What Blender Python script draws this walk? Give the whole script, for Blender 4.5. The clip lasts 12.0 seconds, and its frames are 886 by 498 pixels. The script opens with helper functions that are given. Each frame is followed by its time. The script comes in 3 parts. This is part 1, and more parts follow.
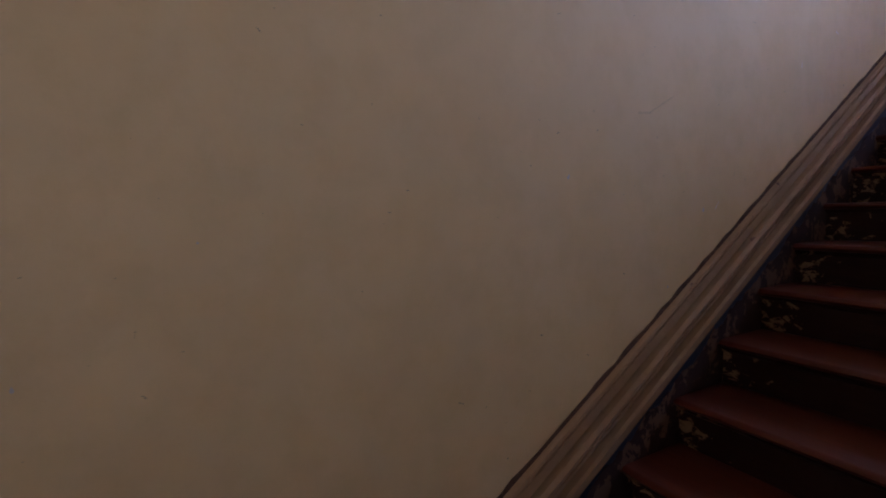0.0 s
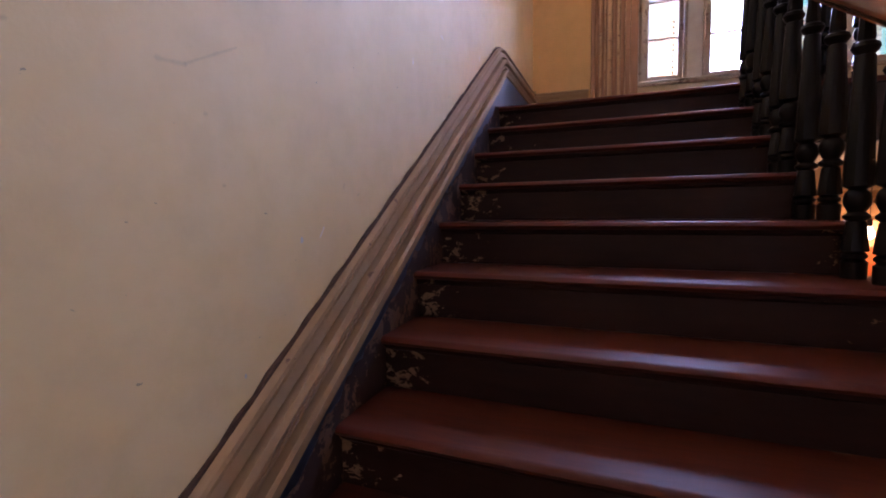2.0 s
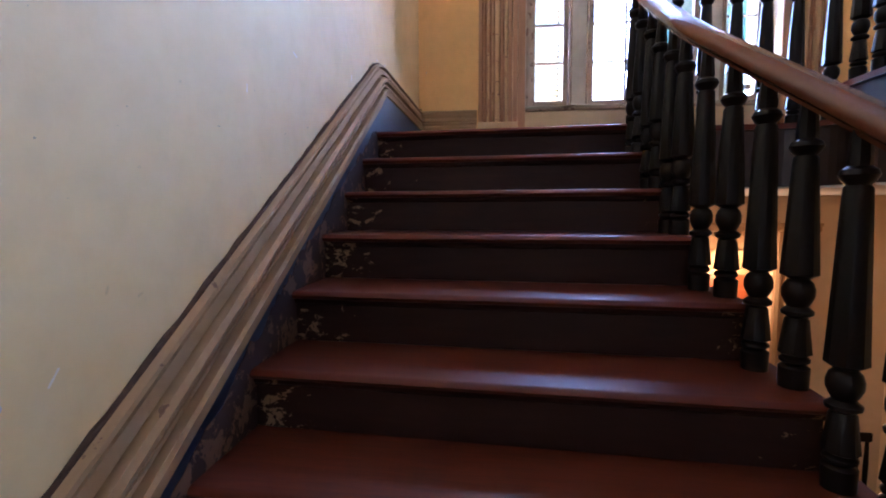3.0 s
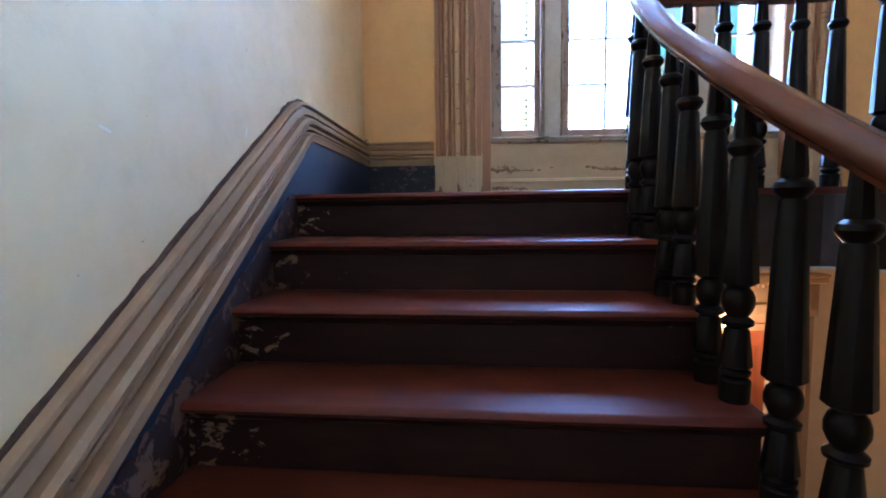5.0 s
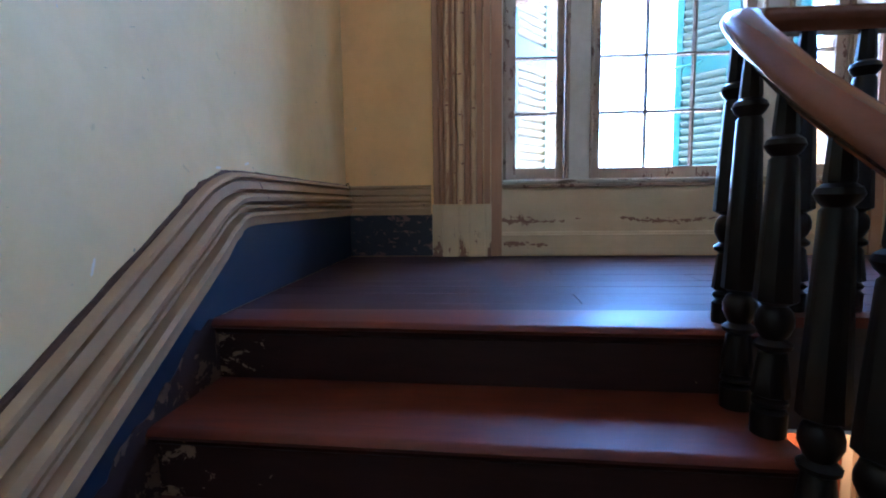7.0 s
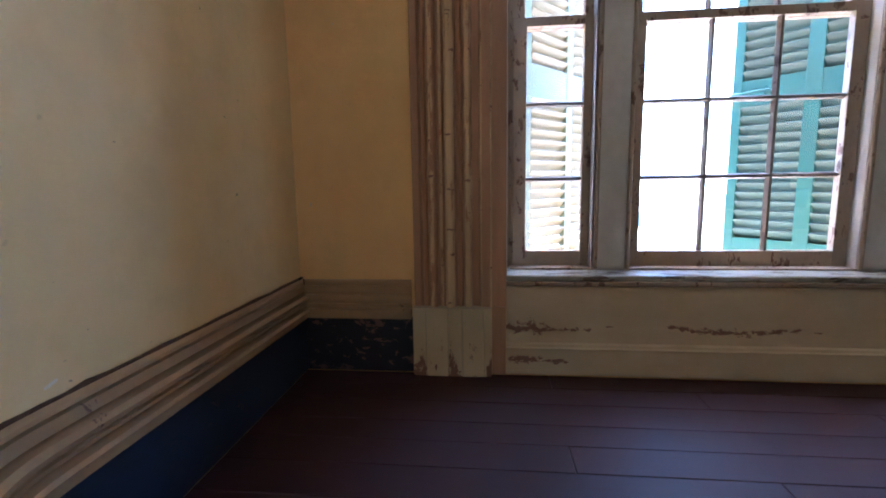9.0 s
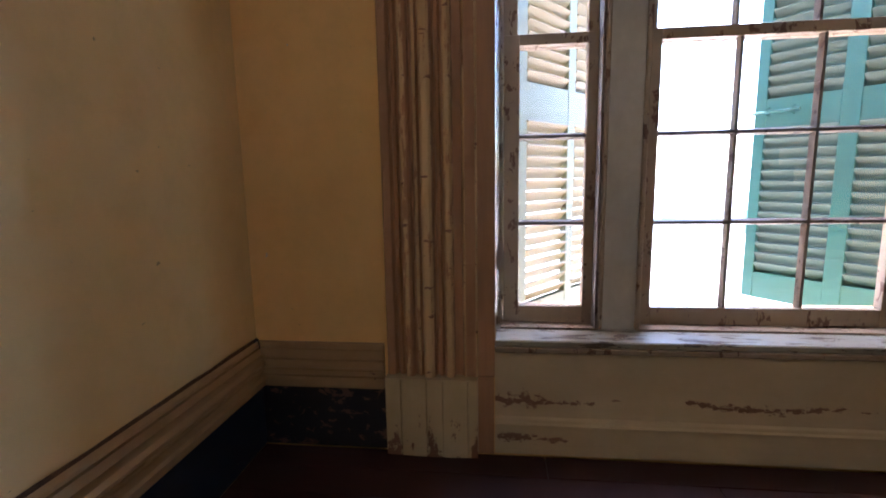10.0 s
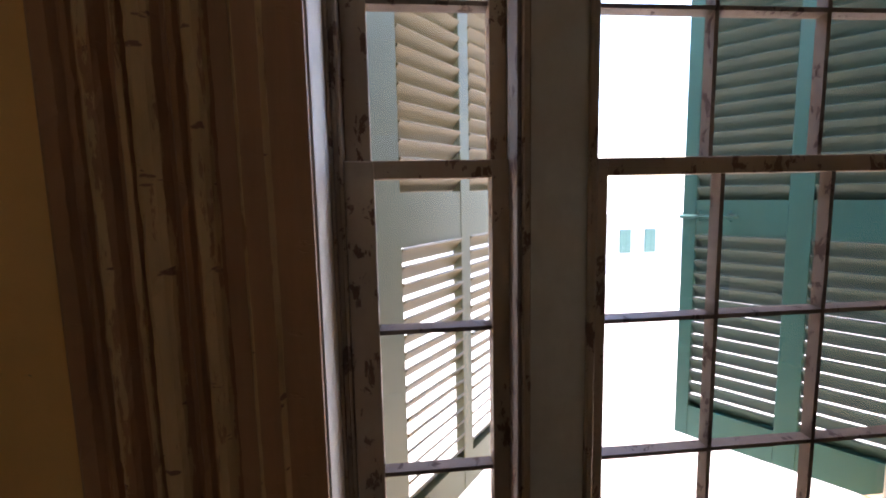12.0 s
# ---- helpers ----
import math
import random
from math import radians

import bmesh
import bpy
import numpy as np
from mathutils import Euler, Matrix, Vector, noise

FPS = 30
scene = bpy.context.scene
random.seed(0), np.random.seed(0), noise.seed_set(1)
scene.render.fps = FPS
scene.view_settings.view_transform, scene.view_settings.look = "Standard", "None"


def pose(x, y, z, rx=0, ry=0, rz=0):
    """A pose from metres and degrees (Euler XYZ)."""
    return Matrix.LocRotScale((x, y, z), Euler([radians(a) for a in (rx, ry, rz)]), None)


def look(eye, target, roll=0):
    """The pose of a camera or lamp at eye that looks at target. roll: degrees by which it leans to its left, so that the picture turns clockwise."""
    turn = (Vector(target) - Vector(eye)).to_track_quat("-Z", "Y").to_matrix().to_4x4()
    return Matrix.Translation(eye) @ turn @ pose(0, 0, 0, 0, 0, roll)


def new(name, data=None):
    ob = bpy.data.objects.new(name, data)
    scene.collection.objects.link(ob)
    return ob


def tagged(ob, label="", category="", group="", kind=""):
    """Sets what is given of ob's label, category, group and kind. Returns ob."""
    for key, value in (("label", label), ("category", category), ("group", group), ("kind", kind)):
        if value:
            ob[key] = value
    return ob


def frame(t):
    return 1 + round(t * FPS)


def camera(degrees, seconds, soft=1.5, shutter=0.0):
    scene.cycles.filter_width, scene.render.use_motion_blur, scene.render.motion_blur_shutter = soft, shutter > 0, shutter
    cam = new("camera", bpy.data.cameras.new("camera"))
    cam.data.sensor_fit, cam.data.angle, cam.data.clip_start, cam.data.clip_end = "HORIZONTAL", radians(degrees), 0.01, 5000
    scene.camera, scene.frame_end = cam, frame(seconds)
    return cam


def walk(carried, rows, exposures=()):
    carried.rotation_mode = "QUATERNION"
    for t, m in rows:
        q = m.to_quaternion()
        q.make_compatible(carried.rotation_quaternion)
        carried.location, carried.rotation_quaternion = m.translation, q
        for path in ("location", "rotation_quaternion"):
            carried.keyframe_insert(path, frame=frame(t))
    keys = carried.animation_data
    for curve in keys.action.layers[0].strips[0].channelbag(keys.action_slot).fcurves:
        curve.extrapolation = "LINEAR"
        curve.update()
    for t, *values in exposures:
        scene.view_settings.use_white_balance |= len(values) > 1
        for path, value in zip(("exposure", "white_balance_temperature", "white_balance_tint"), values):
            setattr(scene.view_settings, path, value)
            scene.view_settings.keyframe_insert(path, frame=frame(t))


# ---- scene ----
cam = camera(86.1, 12.0, soft=1.9)
PATH = [
    (0, (1.101, -5.409, -0.733), (-0.629, -4.417, -0.88), -1.2),
    (0.5, (0.934, -5.229, -0.707), (-0.378, -3.728, -0.874), -1.2),
    (1, (0.826, -5.047, -0.703), (-0.25, -3.369, -0.861), -1.4),
    (1.5, (0.802, -4.849, -0.681), (-0.077, -3.06, -0.852), -0.8),
    (2, (0.745, -4.612, -0.669), (0.066, -2.738, -0.83), -0.8),
    (2.5, (0.692, -4.392, -0.514), (0.229, -2.452, -0.668), -0.7),
    (3, (0.744, -4.198, -0.444), (0.491, -2.221, -0.609), -0.2),
    (5, (0.749, -3.492, -0.062), (0.642, -1.503, -0.237), -0.8),
    (5.5, (0.719, -3.317, -0.016), (0.623, -1.327, -0.192), -0.5),
    (6, (0.709, -3.145, 0.134), (0.593, -1.157, -0.056), -0.6),
    (6.5, (0.769, -2.954, 0.242), (0.625, -0.969, 0.035), -0.7),
    (7, (0.772, -2.785, 0.326), (0.629, -0.801, 0.121), -0.7),
    (8.8, (0.858, -2.093, 0.757), (0.664, -0.122, 0.479), -0.9),
    (9, (0.86, -2.014, 0.836), (0.651, -0.045, 0.555), -0.9),
    (9.5, (0.923, -1.821, 0.952), (0.677, 0.14, 0.65), -1.0),
    (10, (0.924, -1.669, 1.026), (0.699, 0.295, 0.724), -1.0),
    (10.5, (0.906, -1.49, 1.195), (0.709, 0.479, 0.898), -1.2),
    (11, (0.959, -1.287, 1.251), (0.803, 0.686, 0.967), -1.1),
    (11.5, (0.988, -1.115, 1.385), (0.954, 0.866, 1.111), -1.2),
    (12, (1.048, -0.808, 1.472), (1.248, 1.167, 1.227), -1.2),
]
EXPOSURES = [(0.0, 4.83, 6120, 41), (0.5, 5.0, 6320, 44), (1.0, 5.35, 6370, 46), (2.0, 5.95, 5970, 44), (2.5, 6.21, 5520, 29), (3.0, 6.25, 5220, 25), (5.0, 6.34, 4580, 13), (5.5, 6.23, 4380, 12), (7.0, 5.73, 4330, 10), (9.0, 5.2, 5050, 15), (10.5, 4.64, 6050, 21), (11.0, 4.49, 6250, 22), (11.5, 4.13, 6350, 22), (12.0, 3.39, 6400, 20)]
walk(cam, [(t, look(eye, target, roll)) for t, eye, target, roll in PATH], EXPOSURES)

# ---- world and lights ----
SUN_DIR = Vector((-0.03, 0.10, 0.99)).normalized()
world = bpy.data.worlds.new("sky")
scene.world = world
world.use_nodes = True
wn = world.node_tree.nodes
sky = wn.new("ShaderNodeTexSky")
sky.sky_type = "NISHITA"
sky.sun_disc = False
sky.sun_elevation = math.asin(SUN_DIR.z)
sky.sun_rotation = math.atan2(SUN_DIR.x, SUN_DIR.y)
world.node_tree.links.new(sky.outputs[0], wn["Background"].inputs[0])
wn["Background"].inputs[1].default_value = 0.15

sun = new("sun", bpy.data.lights.new("sun", "SUN"))
sun.data.energy, sun.data.angle, sun.data.color = 2.0, radians(0.5), (1.0, 0.95, 0.86)
sun.matrix_world = look(SUN_DIR * 30, (0, 0, 0))

# area lamp added in the unseen upper window to stand in for sky light
sky_lamp = new("window_fill_lamp", bpy.data.lights.new("window_fill_lamp", "AREA"))
sky_lamp.data.shape, sky_lamp.data.size, sky_lamp.data.size_y = "RECTANGLE", 1.1, 0.52
sky_lamp.data.energy, sky_lamp.data.color, sky_lamp.data.spread = 5.3, (0.50, 0.69, 1.0), radians(92)
sky_lamp.matrix_world = look((1.72, 0.40, 2.28), (1.68, -1.0, 2.30))

# ---- plan ----
RISE, GO = 0.18, 0.285
Y0 = -1.52            # front of the landing's nosing
XC = 1.92             # middle of the window and of the stair well
XR = 2 * XC           # face of the right wall
XS = 1.41             # rail line of the lower flight
XU = 2 * XC - XS      # rail line of the upper flight
YL = -1.38            # rail line along the landing
STEPS = 12
Z_PLAT = -RISE * STEPS
Z_HALL = -3.06
Z_TOP = 4.0
SLAB = 0.34
SLOPE = RISE / GO


# ---- materials ----
def shader(name):
    m = bpy.data.materials.new(name)
    m.use_nodes = True
    nt = m.node_tree
    return m, nt, nt.nodes["Principled BSDF"]


def coords(nt, scale=(1, 1, 1), world_space=True):
    if world_space:
        g = nt.nodes.new("ShaderNodeNewGeometry").outputs["Position"]
    else:
        g = nt.nodes.new("ShaderNodeTexCoord").outputs["Object"]
    mp = nt.nodes.new("ShaderNodeMapping")
    mp.inputs["Scale"].default_value = scale
    nt.links.new(g, mp.inputs["Vector"])
    return mp.outputs[0]


def noise_tex(nt, vec, scale, detail=6.0, rough=0.6, distort=0.0):
    n = nt.nodes.new("ShaderNodeTexNoise")
    n.inputs["Scale"].default_value = scale
    n.inputs["Detail"].default_value = detail
    n.inputs["Roughness"].default_value = rough
    n.inputs["Distortion"].default_value = distort
    nt.links.new(vec, n.inputs["Vector"])
    return n.outputs["Fac"]


def ramp(nt, fac, lo, hi, a=0.0, b=1.0):
    r = nt.nodes.new("ShaderNodeMapRange")
    r.inputs["From Min"].default_value, r.inputs["From Max"].default_value = lo, hi
    r.inputs["To Min"].default_value, r.inputs["To Max"].default_value = a, b
    nt.links.new(fac, r.inputs["Value"])
    return r.outputs[0]


def calc(nt, op, a, b):
    n = nt.nodes.new("ShaderNodeMath")
    n.operation = op
    for i, v in enumerate((a, b)):
        if isinstance(v, (int, float)):
            n.inputs[i].default_value = v
        else:
            nt.links.new(v, n.inputs[i])
    return n.outputs[0]


def mix(nt, fac, a, b):
    n = nt.nodes.new("ShaderNodeMix")
    n.data_type = "RGBA"
    if isinstance(fac, (int, float)):
        n.inputs["Factor"].default_value = fac
    else:
        nt.links.new(fac, n.inputs["Factor"])
    for key, v in (("A", a), ("B", b)):
        sock = [s for s in n.inputs if s.name == key and s.type == "RGBA"][0]
        if isinstance(v, tuple):
            sock.default_value = (*v, 1)
        else:
            nt.links.new(v, sock)
    return [s for s in n.outputs if s.type == "RGBA"][0]


def bump(nt, bsdf, height, strength, dist=0.01):
    b = nt.nodes.new("ShaderNodeBump")
    b.inputs["Strength"].default_value = strength
    b.inputs["Distance"].default_value = dist
    nt.links.new(height, b.inputs["Height"])
    nt.links.new(b.outputs[0], bsdf.inputs["Normal"])


def axis(nt, which):
    g = nt.nodes.new("ShaderNodeNewGeometry").outputs["Position"]
    s = nt.nodes.new("ShaderNodeSeparateXYZ")
    nt.links.new(g, s.inputs[0])
    return s.outputs[which]


def smudge(nt, y0, z0, y1, z1, width, across="Y"):
    """Mask of a worn streak from (y0, z0) to (y1, z1) on an upright face."""
    ly = math.hypot(y1 - y0, z1 - z0) + 1e-6
    ux, uz = (y1 - y0) / ly, (z1 - z0) / ly
    y, z = calc(nt, "SUBTRACT", axis(nt, across), y0), calc(nt, "SUBTRACT", axis(nt, "Z"), z0)
    u = calc(nt, "ADD", calc(nt, "MULTIPLY", y, ux), calc(nt, "MULTIPLY", z, uz))
    v = calc(nt, "ABSOLUTE", calc(nt, "SUBTRACT", calc(nt, "MULTIPLY", z, ux), calc(nt, "MULTIPLY", y, uz)), 0)
    over = calc(nt, "ABSOLUTE", calc(nt, "SUBTRACT", u, ly / 2), 0)
    over = calc(nt, "MAXIMUM", calc(nt, "SUBTRACT", over, ly / 2), 0)
    d = calc(nt, "ADD", v, over)
    wob = calc(nt, "MULTIPLY", noise_tex(nt, coords(nt), 45.0, 4, 0.7), width)
    return ramp(nt, calc(nt, "ADD", d, wob), width * 0.55, width * 1.1, 1, 0)


def plaster(name, base, stain, chip=(0.55, 0.5, 0.42), scuffs=()):
    m, nt, b = shader(name)
    v = coords(nt)
    big = noise_tex(nt, v, 1.1, 5, 0.6)
    mid = noise_tex(nt, v, 7.0, 6, 0.65)
    fine = noise_tex(nt, v, 90.0, 4, 0.6)
    c = mix(nt, ramp(nt, big, 0.35, 0.75), base, stain)
    c = mix(nt, ramp(nt, mid, 0.45, 0.75, 0, 0.5), c, tuple(0.9 * v for v in stain))
    marks = noise_tex(nt, coords(nt, (1, 1, 2.2)), 24.0, 3, 0.5, 0.4)
    c = mix(nt, ramp(nt, marks, 0.735, 0.76, 0, 0.6), c, (0.16, 0.13, 0.10))
    light = noise_tex(nt, coords(nt, (1.3, 1.3, 1)), 17.0, 2, 0.5)
    c = mix(nt, ramp(nt, light, 0.77, 0.785, 0, 0.9), c, chip)
    for y0, z0, y1, z1, w, dark in scuffs:
        c = mix(nt, calc(nt, "MULTIPLY", smudge(nt, y0, z0, y1, z1, w), 0.22 if dark else 0.7), c, (0.17, 0.12, 0.08) if dark else (0.80, 0.76, 0.68))
    nt.links.new(c, b.inputs["Base Color"])
    b.inputs["Roughness"].default_value = 0.72
    hgt = calc(nt, "ADD", calc(nt, "MULTIPLY", mid, 0.6), calc(nt, "MULTIPLY", fine, 0.25))
    bump(nt, b, hgt, 0.26, 0.006)
    return m


def peeling(name, paint, dirt, wood, amount=0.56, stretch=(9, 9, 1.2), band=None, rough=0.5, patches=()):
    """Old oil paint, worn through to brown wood in flakes."""
    m, nt, b = shader(name)
    v = coords(nt)
    grime = noise_tex(nt, v, 3.0, 6, 0.65)
    c = mix(nt, ramp(nt, grime, 0.35, 0.75), paint, dirt)
    streak = noise_tex(nt, coords(nt, stretch), 2.5, 6, 0.65)
    c = mix(nt, ramp(nt, streak, 0.4, 0.75, 0, 0.5), c, dirt)
    flake = noise_tex(nt, coords(nt, tuple(0.35 * s + 0.65 for s in stretch)), 6.0, 8, 0.7, 0.3)
    if band:
        z = axis(nt, "Z")
        near = ramp(nt, calc(nt, "ABSOLUTE", calc(nt, "SUBTRACT", z, band[0]), 0), 0.0, band[1], 0.13, -0.05)
        flake = calc(nt, "ADD", flake, near)
    worn = ramp(nt, flake, amount, amount + 0.015)
    for x0, z0, x1, z1, w in patches:
        near = calc(nt, "MULTIPLY", smudge(nt, x0, z0, x1, z1, w, "X"), 0.27)
        rag = noise_tex(nt, coords(nt, (1, 1, 2.2)), 22.0, 8, 0.75)
        worn = calc(nt, "MAXIMUM", worn, ramp(nt, calc(nt, "ADD", rag, near), 0.70, 0.72))
    woodc = mix(nt, noise_tex(nt, coords(nt, tuple(4 * s for s in stretch)), 6.0, 4), wood, tuple(0.75 * w for w in wood))
    c = mix(nt, worn, c, woodc)
    nt.links.new(c, b.inputs["Base Color"])
    nt.links.new(ramp(nt, worn, 0, 1, rough, 0.8), b.inputs["Roughness"])
    hgt = calc(nt, "SUBTRACT", calc(nt, "MULTIPLY", streak, 0.3), worn)
    bump(nt, b, hgt, 0.5, 0.004)
    return m


def wood(name, light, dark, stretch, rough=(0.22, 0.45), chips=None, edge_chips=False, coat=0.0, chip_at=0.66):
    """Dark painted or varnished wood with grain along the axis of the smallest stretch."""
    m, nt, b = shader(name)
    info = nt.nodes.new("ShaderNodeObjectInfo").outputs["Random"]
    g = noise_tex(nt, coords(nt, stretch), 3.0, 7, 0.65, 0.6)
    wear = noise_tex(nt, coords(nt, (1, 1, 1)), 2.2, 2, 0.5)
    c = mix(nt, ramp(nt, g, 0.3, 0.75), dark, light)
    c = mix(nt, ramp(nt, wear, 0.2, 0.9, 0, 0.5), c, light)
    c = mix(nt, ramp(nt, info, 0, 1, 0, 0.3), c, dark)
    if chips:
        f = noise_tex(nt, coords(nt, (1, 1, 1.6)), 16.0, 6, 0.7, 0.5)
        if edge_chips:
            x = axis(nt, "X")
            ends = ramp(nt, calc(nt, "ABSOLUTE", calc(nt, "SUBTRACT", x, 0.80), 0), 0.38, 0.75, -0.10, 0.13)
            f = calc(nt, "ADD", f, ends)
        c = mix(nt, ramp(nt, f, chip_at, chip_at + 0.02), c, chips)
        bump(nt, b, calc(nt, "SUBTRACT", g, ramp(nt, f, chip_at, chip_at + 0.02)), 0.3, 0.003)
    else:
        bump(nt, b, g, 0.22, 0.002)
    nt.links.new(c, b.inputs["Base Color"])
    nt.links.new(ramp(nt, calc(nt, "ADD", calc(nt, "MULTIPLY", wear, 0.6), calc(nt, "MULTIPLY", g, 0.4)), 0.1, 0.9, rough[0], rough[1]), b.inputs["Roughness"])
    b.inputs["Coat Weight"].default_value = coat
    return m


def plain(name, col, rough=0.5, metal=0.0, vary=0.25, scale=12.0):
    m, nt, b = shader(name)
    n = noise_tex(nt, coords(nt), scale, 5)
    c = mix(nt, ramp(nt, n, 0.3, 0.75), col, tuple(v * (1 - vary) for v in col))
    nt.links.new(c, b.inputs["Base Color"])
    b.inputs["Roughness"].default_value = rough
    b.inputs["Metallic"].default_value = metal
    bump(nt, b, n, 0.15, 0.003)
    return m


SCUFFS = [  # y, z of both ends, width, dark or chipped pale
    (-3.99, -0.40, -3.93, -0.395, 0.010, 1), (-3.93, -0.393, -3.80, -0.325, 0.007, 1), (-4.212, -0.414, -4.205, -0.412, 0.008, 1), (-3.40, -0.60, -3.395, -0.588, 0.008, 1),
    (-3.32, -0.618, -3.31, -0.614, 0.008, 1), (-3.854, -0.613, -3.85, -0.612, 0.009, 1), (-3.892, -0.477, -3.885, -0.476, 0.010, 1), (-3.161, -0.147, -3.157, -0.145, 0.008, 1),
    (-3.525, -0.735, -3.505, -0.710, 0.006, 0), (-2.867, -0.100, -2.866, -0.078, 0.007, 0), (-2.545, 0.114, -2.515, 0.106, 0.006, 0), (-1.895, 0.185, -1.885, 0.215, 0.009, 0),
    (-1.862, 0.478, -1.858, 0.486, 0.012, 1), (-1.57, 0.425, -1.545, 0.410, 0.008, 1), (-1.268, 0.738, -1.262, 0.744, 0.010, 1), (-1.17, 0.967, -1.165, 0.972, 0.010, 1),
    (-1.37, 0.77, -1.355, 0.755, 0.009, 1), (-1.23, 0.452, -1.205, 0.459, 0.010, 0), (-1.41, 0.43, -1.385, 0.432, 0.008, 0)]
WALL = plaster("cream_plaster", (0.80, 0.60, 0.36), (0.73, 0.53, 0.30))
# same ochre as WALL_N, with pale window light mixed into the colour
WALL_L = plaster("scuffed_daylit_plaster", (0.82, 0.59, 0.275), (0.74, 0.51, 0.21), scuffs=SCUFFS)
# ochre deepened to hold the warm bounced light on the window wall
WALL_N = plaster("warm_lit_ochre_plaster", (0.88, 0.52, 0.18), (0.76, 0.43, 0.13))
CEIL = plaster("white_plaster", (0.74, 0.71, 0.64), (0.64, 0.60, 0.52))
TRIM = peeling("cream_trim_paint", (0.45, 0.275, 0.128), (0.34, 0.20, 0.09), (0.22, 0.12, 0.068), 0.67, (4, 3, 4), rough=0.72)


def casing_paint(name, brown, cream, nick):
    """Brown painted casing whose two main beads show ragged cream paint."""
    m, nt, b = shader(name)
    u = calc(nt, "SUBTRACT", 1.398, calc(nt, "ABSOLUTE", calc(nt, "SUBTRACT", axis(nt, "X"), 1.92), 0))
    grime = noise_tex(nt, coords(nt, (8, 8, 0.8)), 3.0, 6, 0.65)
    c = mix(nt, ramp(nt, grime, 0.3, 0.75), brown, tuple(0.72 * v for v in brown))
    rag = noise_tex(nt, coords(nt, (30, 30, 5)), 1.6, 6, 0.7)
    cover = None
    for at, half, worn in ((0.083, 0.012, 0.10), (0.160, 0.022, 0.0), (0.123, 0.007, 0.05), (0.236, 0.016, 0.03), (0.289, 0.004, 0.0), (0.331, 0.004, 0.0)):
        d = calc(nt, "ABSOLUTE", calc(nt, "SUBTRACT", u, at), 0)
        edge_d = ramp(nt, d, half * 0.75, half * 1.35, 0.0, 0.5)
        k = ramp(nt, calc(nt, "ADD", edge_d, calc(nt, "ADD", rag, worn)), 0.60, 0.63, 1, 0)
        cover = k if cover is None else calc(nt, "MAXIMUM", cover, k)
    cc = mix(nt, ramp(nt, grime, 0.35, 0.7), cream, tuple(0.75 * v for v in cream))
    c = mix(nt, cover, c, cc)
    nicks = ramp(nt, noise_tex(nt, coords(nt, (14, 14, 42)), 1.0, 3, 0.55), 0.66, 0.68)
    c = mix(nt, calc(nt, "MULTIPLY", nicks, cover), c, nick)
    nt.links.new(c, b.inputs["Base Color"])
    b.inputs["Roughness"].default_value = 0.55
    bump(nt, b, calc(nt, "SUBTRACT", cover, nicks), 0.4, 0.003)
    return m


CASING = casing_paint("casing_paint", (0.47, 0.236, 0.112), (0.68, 0.44, 0.215), (0.27, 0.13, 0.08))
STRING = peeling("worn_string", (0.058, 0.026, 0.018), (0.030, 0.015, 0.012), (0.20, 0.11, 0.062), 0.535, (2, 3, 3), rough=0.75)
PLINTH = peeling("plinth_paint", (0.64, 0.47, 0.255), (0.49, 0.34, 0.17), (0.26, 0.125, 0.07), 0.625, (4, 4, 1.2), band=(0.0, 0.26))
PANEL = peeling("panel_paint", (0.65, 0.485, 0.28), (0.52, 0.37, 0.20), (0.29, 0.145, 0.085), 0.705, (0.8, 2, 4.2), patches=(
    (0.93, 0.205, 1.09, 0.203, 0.085), (1.09, 0.194, 1.27, 0.198, 0.030), (1.60, 0.214, 1.72, 0.196, 0.036), (1.72, 0.196, 1.93, 0.190, 0.046), (1.93, 0.192, 2.12, 0.210, 0.042),
    (1.34, 0.212, 1.37, 0.211, 0.012), (2.17, 0.199, 2.22, 0.198, 0.012), (0.93, 0.070, 1.16, 0.060, 0.045)))
SASH = peeling("sash_paint", (0.39, 0.285, 0.185), (0.26, 0.17, 0.105), (0.16, 0.082, 0.047), 0.575, (9, 9, 4))
BAR = peeling("glazing_bar_paint", (0.18, 0.125, 0.085), (0.11, 0.072, 0.05), (0.075, 0.04, 0.028), 0.57, (9, 9, 4))
BEAD = peeling("white_bead_paint", (0.74, 0.68, 0.58), (0.60, 0.51, 0.40), (0.26, 0.14, 0.08), 0.68, (9, 9, 2))
# pale tone raised to include the bloom of the bright panes
MULLION = peeling("mullion_paint", (0.66, 0.60, 0.51), (0.44, 0.37, 0.28), (0.22, 0.12, 0.07), 0.70, (5, 5, 1.5))
SILL = peeling("sill_paint", (0.40, 0.35, 0.25), (0.29, 0.235, 0.155), (0.14, 0.095, 0.06), 0.56, (1.2, 12, 12), rough=0.5)
# dark paint whose blue is strengthened to hold the sky's reflection
DADO = wood("sky_tinted_skirting_paint", (0.019, 0.028, 0.050), (0.010, 0.014, 0.025), (2, 2, 8), (0.3, 0.5), chips=(0.12, 0.06, 0.04))
DADO_CHIPPED = wood("chipped_skirting_paint", (0.020, 0.014, 0.016), (0.011, 0.008, 0.010), (3, 3, 8), (0.4, 0.6), chips=(0.17, 0.08, 0.05), chip_at=0.575)
TREAD = wood("red_brown_tread_paint", (0.145, 0.027, 0.008), (0.055, 0.011, 0.005), (1.5, 14, 14), (0.36, 0.52))
RISER = wood("black_brown_riser_paint", (0.037, 0.013, 0.009), (0.018, 0.0065, 0.005), (1.5, 10, 10), (0.45, 0.62), chips=(0.27, 0.165, 0.085), edge_chips=True)
